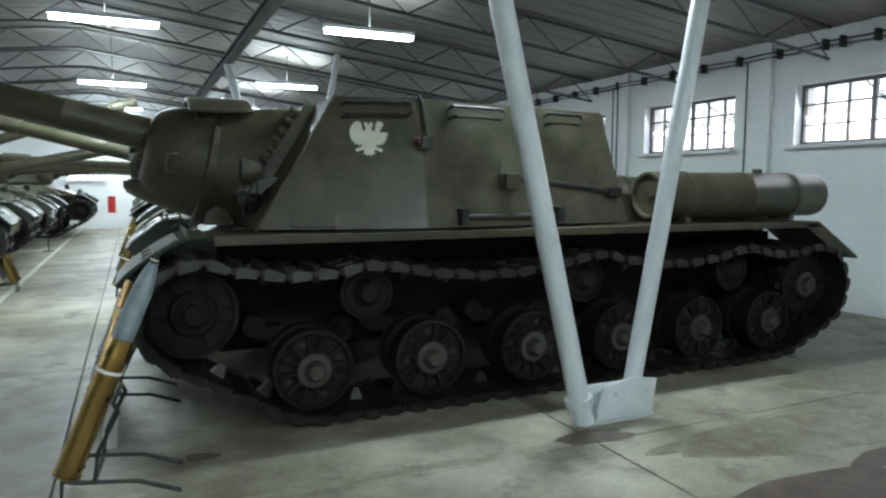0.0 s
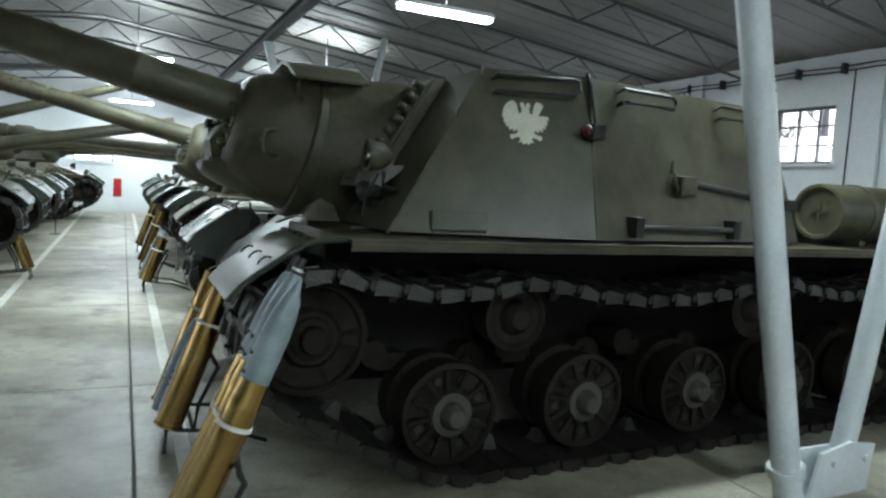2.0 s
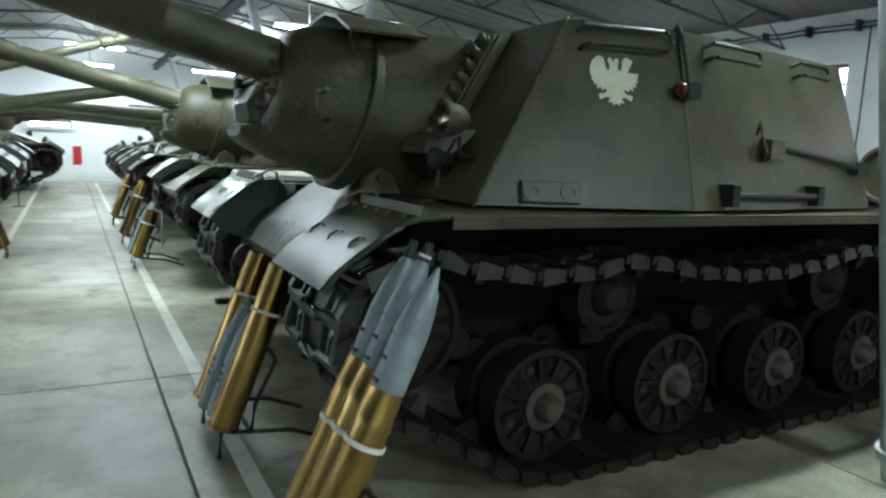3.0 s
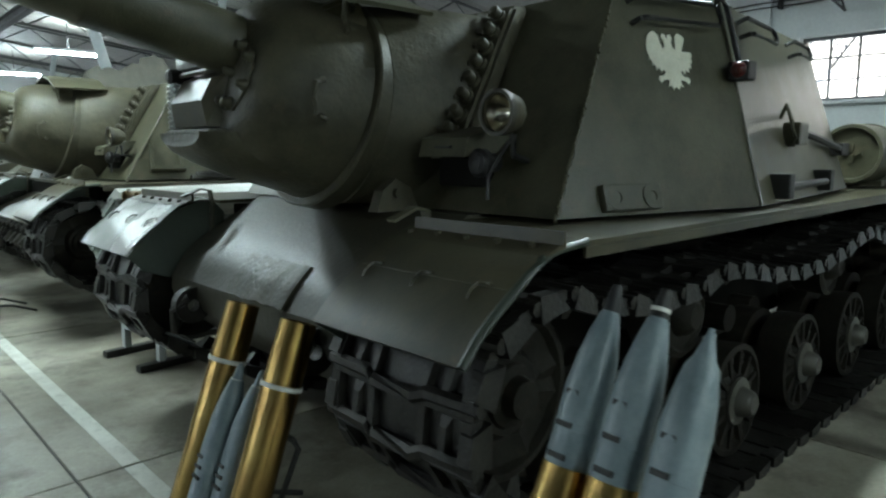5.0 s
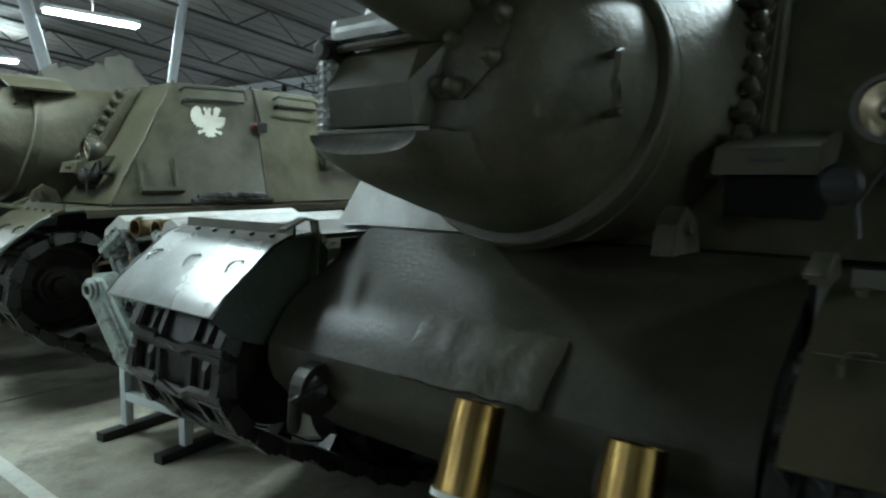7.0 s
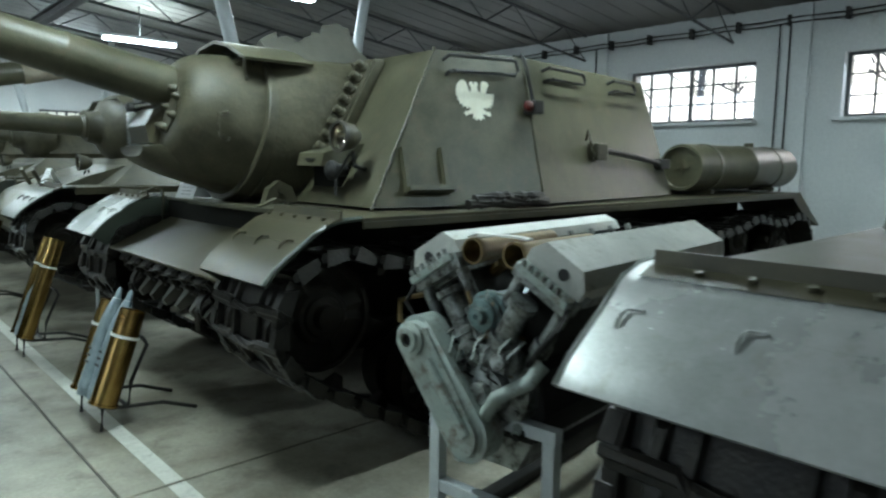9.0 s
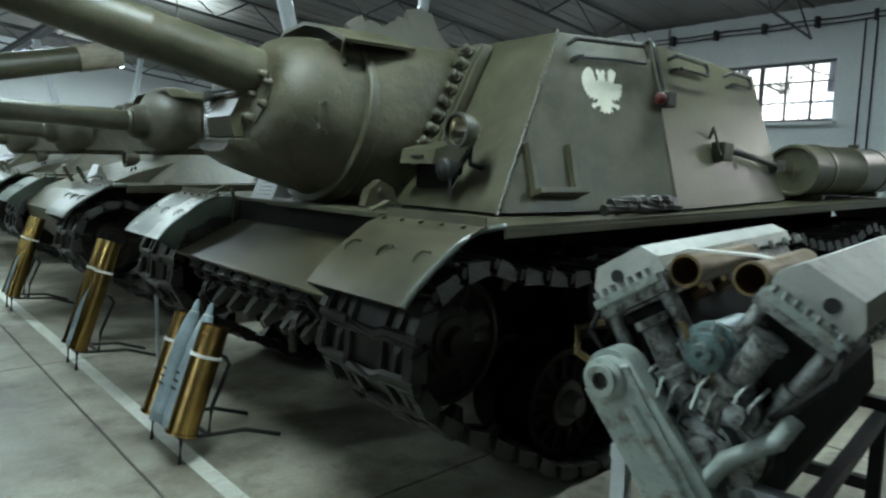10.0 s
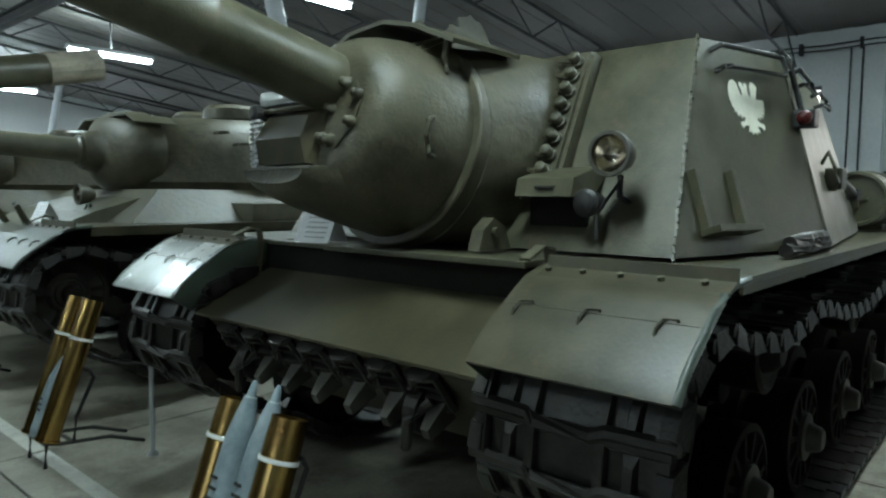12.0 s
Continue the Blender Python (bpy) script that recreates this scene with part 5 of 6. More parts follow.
        eagle(bm, 0.26, 0.25)
        e = part("eagle_emblem", bm, WHITE, tur, "chalk-white painted eagle emblem")
        e.matrix_basis = pose(1.15, -1.01, 1.97, -17, 0, -2)
    headlamp(t, (-0.32, -0.55, 1.5))
    for y in (-0.3, 0.25):
        bm = bm_new()
        pipe(bm, [(-0.66, y, 1.25), (-0.74, y, 1.4), (-0.7, y + 0.2, 1.42), (-0.62, y + 0.2, 1.25)], 0.02, 7)
        part("bow_guard", bm, OLIVE, t)
    running_gear(t)
    return t


tank_a = assault_gun(Matrix())
tank_b = assault_gun(pose(0.144, 4.85, 0, 0, 0, -0.5), second=True)
tank_c = heavy_tank(pose(0.05, 9.3, 0), "olive heavy tank with a rounded turret and a white eagle")
copy_thing(tank_c, pose(0.1, 13.6, 0))["label"] = "olive heavy tank with a long gun beside the aisle"
copy_thing(tank_c, pose(0.1, 17.8, 0))["label"] = "olive heavy tank parked near the end wall"
heavy_tank(pose(-3.8, 6.9, 0, 0, 0, 180), "olive heavy tank across the aisle with a covered muzzle", False, 12.5, True, 1.62, 0.82)
heavy_tank(pose(-3.85, 10.6, 0, 0, 0, 180), "olive heavy tank across the aisle with its gun raised", False, 19.5, False, 2.35, 0.86)
heavy_tank(pose(-3.9, 14.6, 0, 0, 0, 180), "olive heavy tank across the aisle beside a white sign", False, 4.0)
heavy_tank(pose(-3.25, 18.4, 0, 0, 0, 180), "olive heavy tank near the end wall across the aisle", False, 6.0)

# ---- shell displays ----
def shell_round(bm_case, bm_shell, foot, way, case_len, r, tip, shell_r=None):
    """A brass case from the foot along way; with a projectile in it if tip is its length."""
    foot, way = Vector(foot), Vector(way).normalized()
    lathe(bm_case, foot, way, [(0, 0), (0, r * 1.1), (0.012, r * 1.1), (0.014, r), (case_len * 0.86, r * 0.97), (case_len * 0.94, r * 0.93), (case_len, r * 0.93), (case_len, r * 0.86), (case_len - 0.06, r * 0.86), (case_len - 0.06, 0)], 28)
    if tip:
        s = foot + way * (case_len - 0.03)
        projectile(bm_shell, s, way, tip, (shell_r or r * 0.88))


def projectile(bm, s, way, length, r):
    lathe(bm, s, way, [(0, 0), (0, r * 0.94), (length * 0.06, r * 0.96), (length * 0.065, r * 1.03), (length * 0.1, r * 1.03), (length * 0.105, r), (length * 0.5, r), (length * 0.66, r * 0.92), (length * 0.8, r * 0.68), (length * 0.9, r * 0.42), (length * 0.905, r * 0.32), (length * 0.97, r * 0.24), (length, r * 0.12), (length, 0)], 28)


def ring_strap(root, c, way, r, w=0.016):
    bm = bm_new()
    lathe(bm, Vector(c), way, [(-w / 2, r), (-w / 2, r + 0.004), (w / 2, r + 0.004), (w / 2, r)], 28)
    part("strap", bm, STRAP, root, "white plastic strap")


LEAN_WAY = Vector((0.36, 0, 1)).normalized()


def rack_frame(root, w, depth=0.5):
    """A bent black rod stand, leaning shells against a back rail."""
    bm = bm_new()
    for y in (-w / 2, w / 2):
        pipe(bm, [(-0.05, y, 0.0), (-0.04, y, 0.13), (0.02, y, 0.12), (0.3, y, 0.09), (depth, y, 0.012)], 0.012, 7)
        pipe(bm, [(0.1, y, 0.11), (0.12, y, 0.25), (0.22, y, 0.46), (0.2, y, 0.5)], 0.012, 7)
    pipe(bm, [(-0.04, -w / 2, 0.13), (-0.04, 0, 0.13), (-0.04, w / 2, 0.13)], 0.012, 7)
    pipe(bm, [(0.2, -w / 2, 0.5), (0.2, 0, 0.5), (0.2, w / 2, 0.5)], 0.012, 7)
    pipe(bm, [(0.1, -w / 2, 0.11), (0.1, 0, 0.11), (0.1, w / 2, 0.11)], 0.012, 7)
    part("stand", bm, IRON, root, "thin black bent-rod stand")


def full_rounds(m):
    t = base("shell_rack", m, "leaning brass cartridges with grey projectiles on a black rod stand", "shell display", "shell displays by the aisle")
    rack_frame(t, 0.36)
    way = Vector((0.41, 0, 1)).normalized()
    for k, (cut, ring) in enumerate(((0.75, False), (0.76, True), (0.73, False))):
        y = (1 - k) * 0.124
        foot = Vector((-0.03, y, 0.14))
        a, b = bm_new(), bm_new()
        lathe(a, foot, way, [(0, 0), (0, 0.067), (0.012, 0.067), (0.014, 0.062), (cut * 0.84, 0.0605), (cut * 0.88, 0.0605), (cut * 0.9, 0.0575), (cut, 0.0565), (cut, 0.05), (cut - 0.05, 0)], 28)
        c = part("cartridge_case", a, BRASS, t, smooth=40)
        n = 0.44 if k < 2 else 0.41
        s0 = foot + way * (cut - 0.02)
        rr = 0.053
        prof = [(0, 0), (0, rr), (0.1, rr), (0.101, rr * 1.02), (0.115, rr * 1.02), (0.116, rr), (0.2, rr), (0.27, rr * 0.86), (0.33, rr * 0.64), (n * 0.85, rr * 0.42)]
        prof += [(n, rr * 0.1), (n, 0)] if k == 2 else [(n * 0.851, rr * 0.36), (n * 0.96, rr * 0.24), (n, rr * 0.2), (n, 0)]
        lathe(b, s0, way, prof, 28)
        sh = part("projectile", b, SHELL, t, smooth=40)
        ring_strap(c, foot + way * (0.53 + 0.015 * k), way, 0.0615)
        if k < 2:
            bm = bm_new()
            lathe(bm, s0, way, [(n * 0.86, rr * 0.38), (n * 0.965, rr * 0.27), (n * 1.003, rr * 0.22), (n * 1.003, 0)], 20)
            part("fuze", bm, IRON, sh, "dark fuze cap", smooth=40)
        if ring:
            bm = bm_new()
            lathe(bm, s0, way, [(n * 0.89, rr * 0.37), (n * 0.89, rr * 0.41), (n * 0.91, rr * 0.4), (n * 0.91, rr * 0.36)], 20)
            part("fuze_ring", bm, STRAP, sh, "white ring")
        for j in range(3):
            bm = bm_new()
            h = 0.05 + 0.07 * j
            p = s0 + way * h + Vector((-rr * (0.99 if h < 0.19 else 0.9), 0, 0.01))
            box(bm, (-0.004, -0.026 + 0.006 * j, -0.006), (0.004, 0.02, 0.006), m=Matrix.Translation(p) @ pose(0, 0, 0, 0, 15, 0))
            part("stencil_bar", bm, IRON, sh)
    return t


def cases_and_shells(m, case_len, shell_len, r=0.068, shells=2, w=0.36):
    t = base("shell_rack", m, "two brass cartridge cases flanking grey shells on a black rod stand", "shell display", "shell displays by the aisle")
    rack_frame(t, w + 0.04)
    for y in (-w / 2, w / 2):
        foot = Vector((-0.03, y, 0.145))
        a = bm_new()
        shell_round(a, None, foot, LEAN_WAY, case_len, r, 0)
        c = part("cartridge_case", a, BRASS, t, smooth=40)
        ring_strap(c, foot + LEAN_WAY * case_len * 0.72, LEAN_WAY, r)
    for k in range(shells):
        y = (k - (shells - 1) / 2) * 0.13
        b = bm_new()
        foot = Vector((-0.03 - 0.02 * k, y, 0.145))
        projectile(b, foot, LEAN_WAY, shell_len, 0.06)
        s = part("projectile", b, SHELL, t, smooth=40)
        bm = bm_new()
        lathe(bm, foot + LEAN_WAY * shell_len * 0.895, LEAN_WAY, [(0, 0.02), (0, 0.0262), (0.005, 0.0245), (0.005, 0.018)], 18)
        part("fuze_ring", bm, STRAP, s)
        for j in range(3):
            bm = bm_new()
            p = foot + LEAN_WAY * (shell_len * (0.3 + 0.06 * j)) + Vector((-0.058, 0, 0.02))
            box(bm, (-0.003, -0.03 + 0.008 * j, -0.006), (0.003, 0.024, 0.006), m=Matrix.Translation(p) @ pose(0, 0, 0, 0, 20, 0))
            part("stencil_bar", bm, IRON, s)
    return t


full_rounds(pose(-1.375, -1.96, 0, 0, 0, -5))
cases_and_shells(pose(-1.3, -0.42, 0), 0.83, 0.62, 0.072, 2, 0.42)
cases_and_shells(pose(-1.27, 4.9, 0), 0.56, 0.66, 0.075, 2, 0.36)
cases_and_shells(pose(-1.27, 6.78, 0), 0.8, 0.5, 0.06, 1, 0.2)
cases_and_shells(pose(-1.27, 9.2, 0), 0.8, 0.5, 0.06, 1, 0.2)
cases_and_shells(pose(-2.7, 5.8, 0, 0, 0, 180), 0.7, 0.5, 0.06, 0, 0.16)


# ---- the V engine on its stand ----
def v_engine(m):
    t = base("tank_engine", m, "pale oxidised V12 diesel engine on a steel stand", "engine")
    # local: x back along the crank, y across, z up; front face at x = 0
    L = 1.3
    # Crankcase in the shaded alloy; its shadow comes from the colour.
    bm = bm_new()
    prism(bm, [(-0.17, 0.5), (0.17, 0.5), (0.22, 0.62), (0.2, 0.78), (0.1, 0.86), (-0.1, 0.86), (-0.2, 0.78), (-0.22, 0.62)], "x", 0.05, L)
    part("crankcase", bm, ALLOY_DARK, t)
    bm = bm_new()
    prism(bm, [(-0.15, 0.495), (0.15, 0.495), (0.08, 0.36), (-0.08, 0.36)], "x", 0.08, L - 0.05)
    part("sump", bm, ALLOY, t)
    for s in (-1, 1):
        a = radians(31) * s
        turn = Matrix.Translation((0, 0, 0.705)) @ pose(0, 0, 0, -math.degrees(a), 0, 0)
        # Block sides too: the shadow below the cover is in their colour.
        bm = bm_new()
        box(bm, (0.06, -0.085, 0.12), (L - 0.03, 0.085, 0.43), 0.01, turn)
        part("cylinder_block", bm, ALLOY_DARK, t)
        bm = bm_new()
        box(bm, (0.03, -0.105, 0.43), (L, 0.105, 0.5), 0.012, turn)
        h = part("cylinder_head", bm, ALLOY, t)
        bm = bm_new()
        prism(bm, [(-0.125, 0.505), (0.125, 0.505), (0.125, 0.55), (0.085, 0.605), (-0.085, 0.605), (-0.125, 0.55)], "x", 0.0, L + 0.02)
        for v in bm.verts:
            v.co = turn @ v.co
        part("rocker_cover", bm, COVER, t, "pale painted rocker cover")
        for k in range(8):
            for e in (-0.128, 0.128):
                bm = bm_new()
                x = 0.04 + k * 0.195
                box(bm, (x - 0.012, e - 0.012, 0.485), (x + 0.012, e + 0.012, 0.52), 0.003, turn)
                part("stud", bm, ALLOY, h)
        bm = bm_new()
        for e in (-0.1, 0.1):
            p, q = turn @ Vector((0.0, e, 0.06)), turn @ Vector((0.0, e, 0.48))
            cyl(bm, p, q, 0.026, n=12)
            cyl(bm, turn @ Vector((0.0, e, 0.25)), turn @ Vector((0.0, e, 0.3)), 0.038, n=12)
        box(bm, (-0.04, -0.13, 0.44), (0.03, 0.13, 0.5), 0.01, turn)
        part("cam_drive_tube", bm, ALLOY, t, smooth=40)
        bm = bm_new()
        c = turn @ Vector((-0.004, 0.03 * s, 0.55))
        cyl(bm, c, c + Vector((0.02, 0, 0)), 0.022, n=16)
        part("inspection_port", bm, IRON, t)
    for y in (-0.1, 0.09):
        bm = bm_new()
        lathe(bm, (0.16, y, 1.205), (-1, 0, 0), [(-0.38, 0), (-0.38, 0.044), (0.12, 0.044), (0.13, 0.05), (0.16, 0.05), (0.16, 0.043), (0.0, 0.04), (-0.2, 0)], 24)
        part("intake_pipe", bm, COPPER, t, "yellowed intake pipe with an open mouth", smooth=40)
        for k in range(2):
            bm = bm_new()
            s = 1 if y > 0 else -1
            pipe(bm, [(0.2 + 0.2 * k, y, 1.14), (0.2 + 0.2 * k, y + 0.05 * s, 1.1), (0.2 + 0.2 * k, y + 0.09 * s, 1.08)], 0.026, 8)
            part("intake_branch", bm, COPPER, t)
    # injection pump, generator, filter and plumbing in the vee and on the face
    bm = bm_new()
    lathe(bm, (0.02, 0.0, 0.98), (-1, 0, 0), [(-0.25, 0), (-0.25, 0.07), (-0.02, 0.075), (0.02, 0.06), (0.03, 0.04), (0.06, 0.035), (0.06, 0)], 24)
    box(bm, (0.05, -0.06, 0.9), (0.9, 0.06, 0.98), 0.015)
    for k in range(6):
        cyl(bm, (0.12 + 0.11 * k, 0, 0.97), (0.12 + 0.11 * k, 0, 1.03), 0.016, n=8)
    part("injection_pump", bm, surface("blue_grey_alloy", (0.2, 0.26, 0.28), (0.3, 0.34, 0.35), 0.45, metal=0.4, big=8), t, smooth=40)
    rnd = random.Random(12)
    for k in range(16):
        bm = bm_new()
        y0, y1 = rnd.uniform(-0.08, 0.08), rnd.choice((-1, 1)) * rnd.uniform(0.06, 0.2)
        z0, z1 = rnd.uniform(0.82, 1.02), rnd.uniform(0.72, 1.08)
        pipe(bm, [(-0.02, y0, z0), (-0.06, (y0 * 2 + y1) / 3, z0 + rnd.uniform(-0.03, 0.05)), (-0.05, (y0 + 2 * y1) / 3, z1 + 0.03), (0.02, y1, z1)], rnd.uniform(0.004, 0.009), 6)
        part("fuel_line", bm, (ALLOY, ALLOY_DARK, COPPER)[k % 3], t, smooth=60)
    for k in range(14):
        bm = bm_new()
        c = Vector((-0.01 - rnd.uniform(0, 0.05), rnd.uniform(-0.15, 0.15), rnd.uniform(0.55, 0.9)))
        lathe(bm, c + Vector((0.05, 0, 0)), (-1, rnd.uniform(-0.4, 0.4), rnd.uniform(-0.4, 0.4)), [(0, 0.03), (0.04, 0.028), (0.05, 0.018), (0.07, 0.016), (0.07, 0)], 10)
        part("fitting", bm, (ALLOY, GEARCASE, ALLOY_DARK)[k % 3], t, smooth=40)
    bm = bm_new()
    lathe(bm, (0.05, -0.02, 0.7), (-1, 0, 0), [(0, 0.17), (0.05, 0.16), (0.07, 0.1), (0.11, 0.09), (0.12, 0.045), (0.15, 0.04), (0.15, 0)], 26)
    box(bm, (-0.06, -0.1, 0.78), (0.04, 0.06, 0.88), 0.02)
    lathe(bm, (0.0, -0.12, 0.82), (-1, 0, 0.2), [(0, 0.05), (0.06, 0.05), (0.08, 0.03), (0.12, 0.03), (0.12, 0)], 16)
    lathe(bm, (0.0, 0.05, 0.6), (-1, 0, -0.1), [(0, 0.07), (0.05, 0.065), (0.07, 0.035), (0.09, 0.035), (0.09, 0)], 18)
    part("timing_cover", bm, ALLOY, t, smooth=40)
    for k in range(12):
        bm = bm_new()
        a = k * math.tau / 12
        c = Vector((-0.0, -0.02 + 0.135 * math.cos(a), 0.7 + 0.135 * math.sin(a)))
        cyl(bm, c, c - Vector((0.025, 0, 0)), 0.012, n=6)
        part("bolt", bm, ALLOY, t)
    # ringed generator, flanges with studs, clamps and bent lines about the vee
    bm = bm_new()
    lathe(bm, (0.0, -0.01, 0.985), (-1, 0, 0), [(0, 0.085), (0.03, 0.085), (0.034, 0.072), (0.05, 0.072), (0.054, 0.058), (0.07, 0.058), (0.074, 0.034), (0.1, 0.03), (0.1, 0.012), (0.08, 0)], 28)
    part("generator_end", bm, surface("green_blue_casting", (0.1, 0.17, 0.17), (0.2, 0.26, 0.25), 0.5, metal=0.2, big=9, dirt=(0.05, 0.045, 0.035), dirt_cut=0.5), t, "greenish ringed generator end", smooth=35)
    for s in (-1, 1):
        turn = Matrix.Translation((0, 0, 0.705)) @ pose(0, 0, 0, -31 * s, 0, 0)
        bm = bm_new()
        box(bm, (-0.06, -0.12, 0.475), (0.0, 0.12, 0.505), 0.008, turn)
        part("head_flange", bm, GEARCASE, t)
        for j in range(7):
            bm = bm_new()
            c = turn @ Vector((-0.055, -0.1 + 0.033 * j, 0.505))
            cyl(bm, c, c + (turn.to_3x3() @ Vector((0, 0, 0.022))), 0.009, n=6)
            part("stud", bm, ALLOY, t)
        bm = bm_new()
        lathe(bm, turn @ Vector((-0.02, -0.03 * s, 0.1)), turn.to_3x3() @ Vector((-0.05, 0, 1)), [(0, 0.05), (0.1, 0.05), (0.105, 0.062), (0.13, 0.062), (0.135, 0.045), (0.26, 0.042), (0.265, 0.054), (0.29, 0.054), (0.29, 0)], 20)
        part("drive_housing", bm, ALLOY, t, smooth=35)
        bm = bm_new()
        pipe(bm, [turn @ Vector((-0.03, 0.12 * s, 0.48)), turn @ Vector((-0.09, 0.15 * s, 0.42)), turn @ Vector((-0.09, 0.13 * s, 0.3)), turn @ Vector((-0.02, 0.1 * s, 0.2))], 0.011, 7)
        part("oil_line", bm, ALLOY_DARK, t, smooth=60)
    for k in range(10):
        bm = bm_new()
        y, z = -0.16 + 0.036 * k, 0.76 + 0.03 * math.sin(k * 2.1)
        pipe(bm, [(-0.05, y, z), (-0.1, y + 0.02, z + 0.04), (-0.09, y + 0.01, z + 0.1), (-0.03, y - 0.02, z + 0.15)], 0.006, 6)
        part("fuel_line", bm, (ALLOY, GEARCASE, ALLOY_DARK)[k % 3], t, smooth=60)
    bm = bm_new()
    strip(bm, [(-0.14, 1.26), (-0.1, 1.266), (0.09, 1.266), (0.13, 1.25)], 0.006, "x", 0.02, 0.06)
    part("pipe_strap", bm, STRAP, t, "pale strap over the intake pipes")
    # leaning gear case
    bm = bm_new()
    top, low = Vector((0.25, 0.87)), Vector((0.01, 0.545))
    d = (low - top).normalized()
    s = Vector((-d.y, d.x))
    pts = []
    for k in range(13):
        a = math.pi * k / 12
        pts.append(top + s * 0.085 * math.cos(a) - d * 0.085 * math.sin(a))
    for k in range(13):
        a = math.pi * k / 12
        pts.append(low - s * 0.105 * math.cos(a) + d * 0.105 * math.sin(a))
    prism(bm, pts, "x", -0.16, -0.03)
    es = [e for e in bm.edges if abs(e.verts[0].co.x + 0.16) < 1e-4 and abs(e.verts[1].co.x + 0.16) < 1e-4]
    bmesh.ops.bevel(bm, geom=es, offset=0.03, segments=3, affect="EDGES")
    gc = part("gear_case", bm, GEARCASE, t, "pale green elongated gear case", smooth=40)
    bm = bm_new()
    lathe(bm, (-0.16, top.x, top.y), (-1, 0, 0), [(0, 0.066), (0.015, 0.066), (0.02, 0.05), (0.035, 0.048), (0.035, 0.027), (0.0, 0.026)], 24)
    part("shaft_collar", bm, GEARCASE, gc, smooth=40)
    bm = bm_new()
    cyl(bm, (-0.15, top.x, top.y), (-0.175, top.x, top.y), 0.026, n=14)
    part("shaft_bore", bm, IRON, gc)
    bm = bm_new()
    q = [top.lerp(low, 0.2), top.lerp(low, 0.95)]
    pipe(bm, [(-0.165, q[0].x - 0.04, q[0].y), (-0.17, q[1].x - 0.05, q[1].y)], 0.02, 8)
    part("rib", bm, GEARCASE, gc)
    # hoses
    bm = bm_new()
    pipe(bm, [(-0.02, -0.25, 0.84), (-0.06, -0.22, 0.78), (-0.09, -0.1, 0.7), (-0.1, -0.03, 0.58), (-0.08, 0.0, 0.46), (-0.02, 0.12, 0.4), (0.06, 0.16, 0.42)], 0.028, 10)
    part("hose", bm, GEARCASE, t, smooth=60)
    bm = bm_new()
    pipe(bm, [(0.02, 0.36, 1.0), (-0.05, 0.42, 0.98), (-0.06, 0.41, 0.9), (-0.02, 0.36, 0.86)], 0.012, 7)
    part("hose", bm, COPPER, t, smooth=60)
    # stand
    for k, (a, b) in enumerate(stand_bars(L)):
        bm = bm_new()
        box(bm, a, b, 0.004)
        part("stand_bar", bm, POST if a[0] < 0.1 and k < 4 else IRON, t, "grey steel stand bar" if k < 4 else "")
    return t


def stand_bars(L):
    bars = []
    for x in (0.02, L - 0.1):
        for y in (-0.27, 0.27):
            bars.append(((x - 0.025, y - 0.025, 0.05), (x + 0.025, y + 0.025, 0.55)))
        bars.append(((x - 0.025, -0.3, 0.55), (x + 0.025, 0.3, 0.6)))
        bars.append(((x - 0.023, -0.245, 0.2), (x + 0.023, 0.245, 0.25)))
    for y in (-0.27, 0.27):
        bars.append(((-0.15, y - 0.035, 0.0), (L + 0.05, y + 0.035, 0.05)))
        bars.append(((0.05, y - 0.023, 0.5), (L - 0.13, y + 0.023, 0.548)))
    return bars


v_engine(pose(-0.6, 2.37, 0, 0, 0, 6))


# ---- small things ----
def tent_card(m):
    bm = bm_new()
    strip(bm, [(-0.07, 0.0), (0.0, 0.15), (0.07, 0.0)], 0.003, "y", -0.11, 0.11)
    t = tagged(part("sign_card", bm, PAPER), "folded white information card standing on a vehicle", "sign", "information cards")
    t.matrix_basis = m
    for k in range(5):
        b = bm_new()
        x, z = -0.058 + 0.011 * k, 0.026 + 0.0236 * k
        box(b, (-0.002, -0.08, -0.0012), (0.0, 0.05 + 0.005 * (k % 3), 0.0012), m=Matrix.Translation((x - 0.006, 0, z)) @ pose(0, 0, 0, 0, 25, 0))
        part("text_bar", b, IRON, t)
    return t


tent_card(pose(-0.49, 5.3, 1.278, 0, 0, 8))
tent_card(pose(-0.62, 8.6, 1.285, 0, 0, 0))

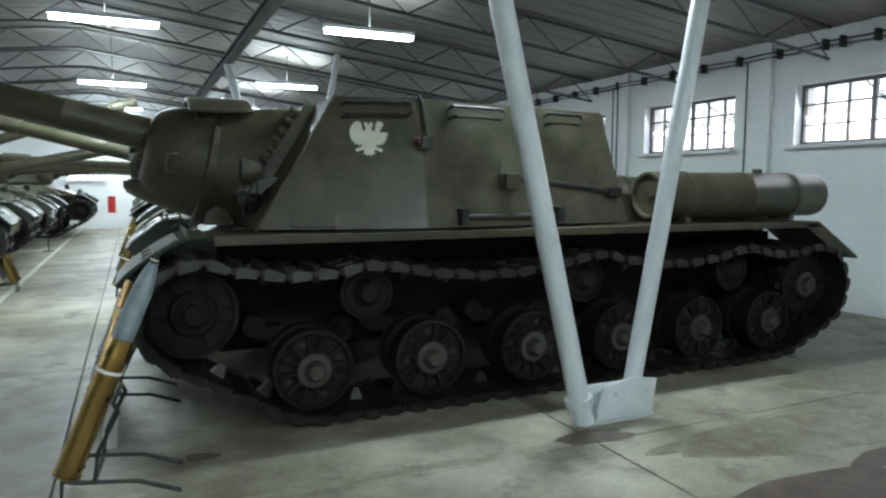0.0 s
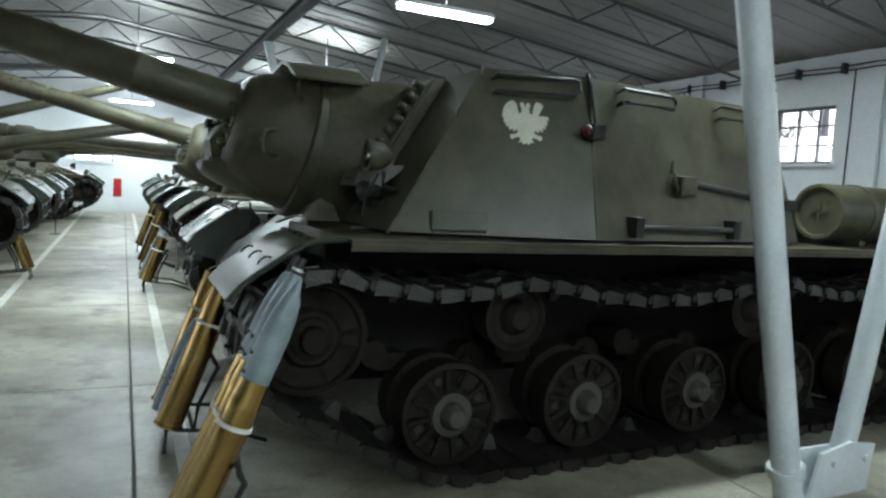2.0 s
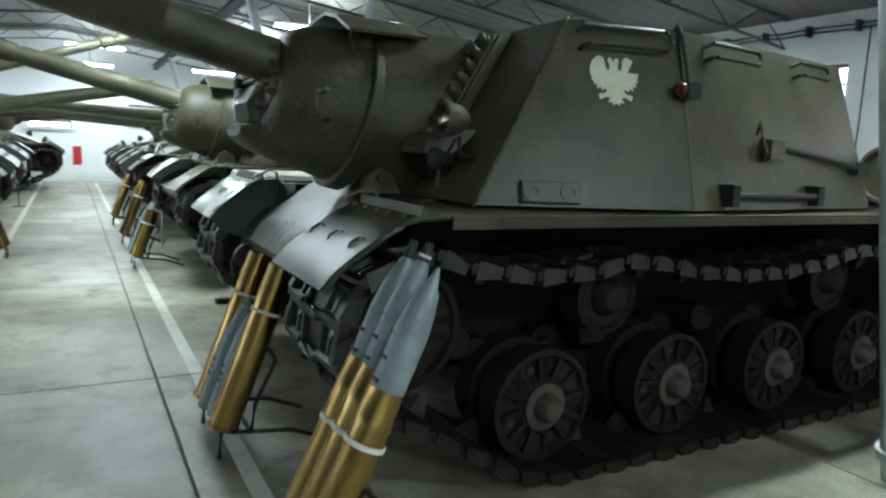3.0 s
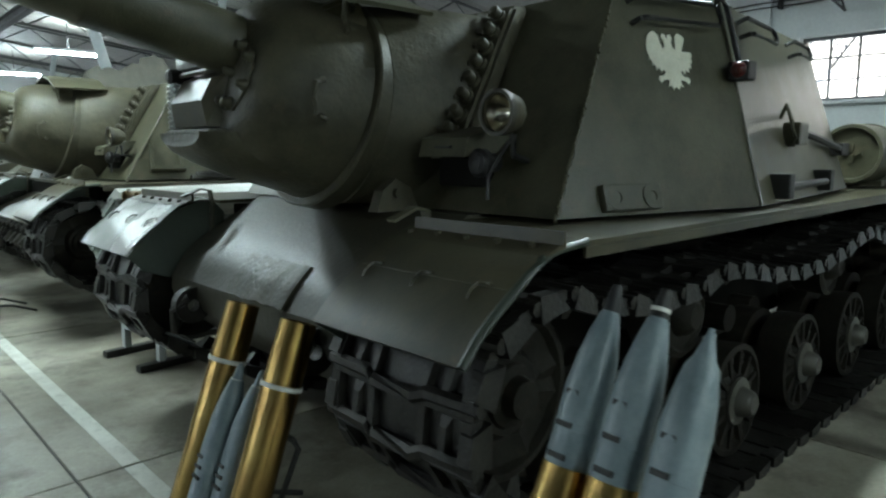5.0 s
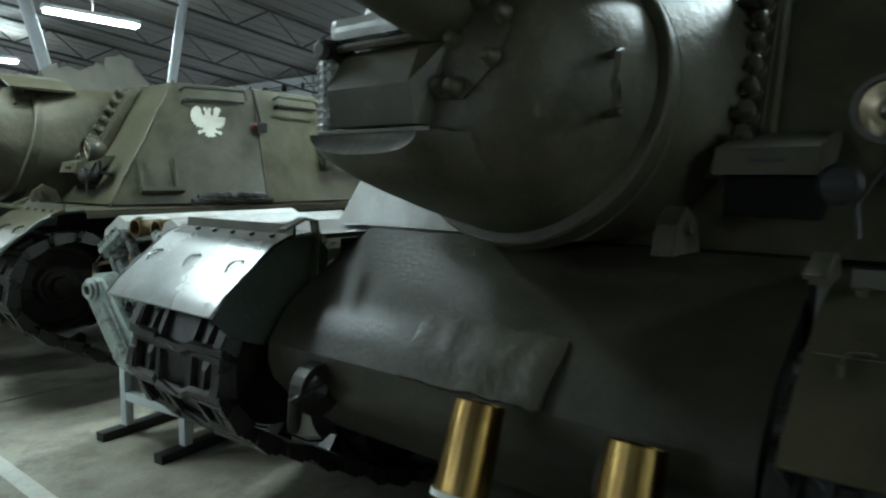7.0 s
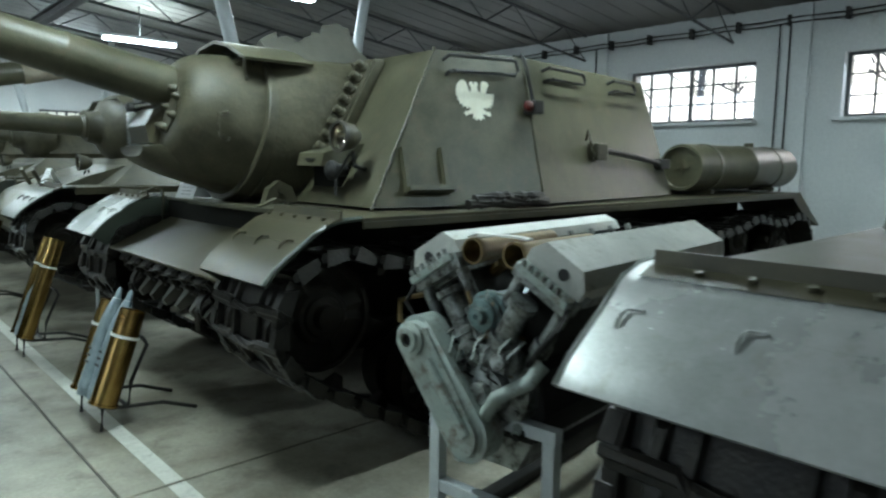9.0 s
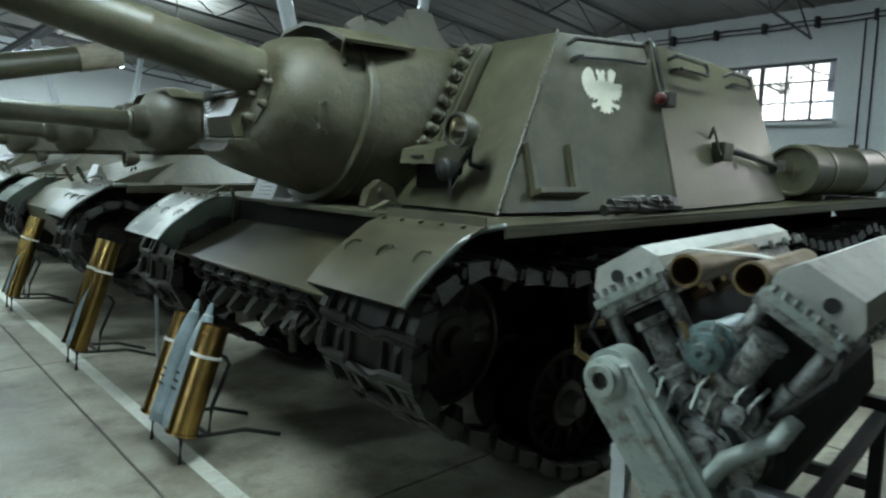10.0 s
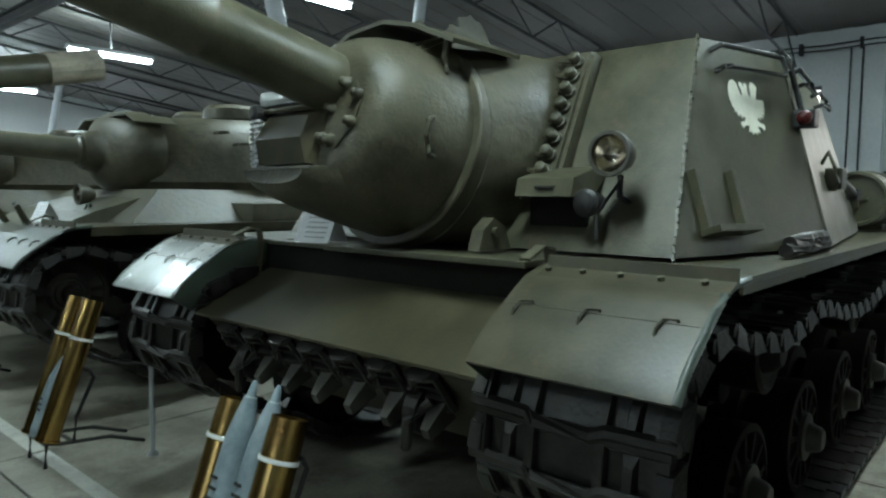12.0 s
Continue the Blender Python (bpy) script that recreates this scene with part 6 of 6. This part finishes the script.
bm = bm_new()
prism(bm, [(-1.87, 0.55), (-1.62, 0.55), (-1.62, 1.15), (-1.87, 1.15)], "y", Y1 - 0.03, Y1 - 0.004)
tagged(part("fire_board", bm, RED), "red fire-equipment board on the end wall", "fire board")


def barrier_post(m):
    """A slim steel stand with a clip at its head and a thin foot."""
    t = base("barrier_post", m, "slim grey steel barrier post with a clip at its head", "barrier post")
    bm = bm_new()
    cyl(bm, (0, 0, 0.012), (0, 0, 0.9), 0.013, n=10)
    part("pole", bm, POST, t)
    bm = bm_new()
    box(bm, (-0.04, -0.012, 0.9), (0.04, 0.012, 0.915), 0.003)
    pipe(bm, [(-0.03, 0, 0.915), (-0.035, 0, 0.95), (-0.02, 0, 0.97)], 0.005, 5)
    part("clip", bm, POST, t)
    bm = bm_new()
    lathe(bm, (0, 0, 0), (0, 0, 1), [(0, 0), (0, 0.035), (0.008, 0.03), (0.03, 0.018), (0.03, 0)], 16)
    part("foot", bm, POST, t)


barrier_post(pose(-0.83, 6.42, 0))
bm = bm_new()
pts = []
for k in range(25):
    u = k / 24
    pts.append((-1.15 + 0.34 * u, 7.1 - 0.68 * u, 0.75 - 0.4 * u * (1 - u) - 0.2 * u))
pipe(bm, pts, 0.006, 5)
tagged(part("barrier_rope", bm, IRON), "thin dark sagging barrier rope", "rope")


def sign_stand(m):
    """A white card in a thin frame on a slim stand."""
    t = base("sign_stand", m, "white text card on a slim dark stand", "sign")
    bm = bm_new()
    cyl(bm, (0, 0, 0.015), (0, 0, 0.78), 0.012, n=8)
    part("pole", bm, IRON, t)
    bm = bm_new()
    lathe(bm, (0, 0, 0), (0, 0, 1), [(0, 0), (0, 0.13), (0.012, 0.12), (0.02, 0.02), (0.02, 0)], 20)
    part("foot", bm, IRON, t)
    bm = bm_new()
    box(bm, (-0.15, -0.02, 0.77), (0.15, -0.005, 1.05), 0.003)
    card = part("card", bm, PAPER, t)
    for k in range(5):
        bm = bm_new()
        box(bm, (-0.11, -0.022, 0.97 - 0.035 * k), (0.1 - 0.03 * (k % 2), -0.0205, 0.978 - 0.035 * k))
        part("text_bar", bm, IRON, card)


sign_stand(pose(-2.9, 12.5, 0, 0, 0, 12))
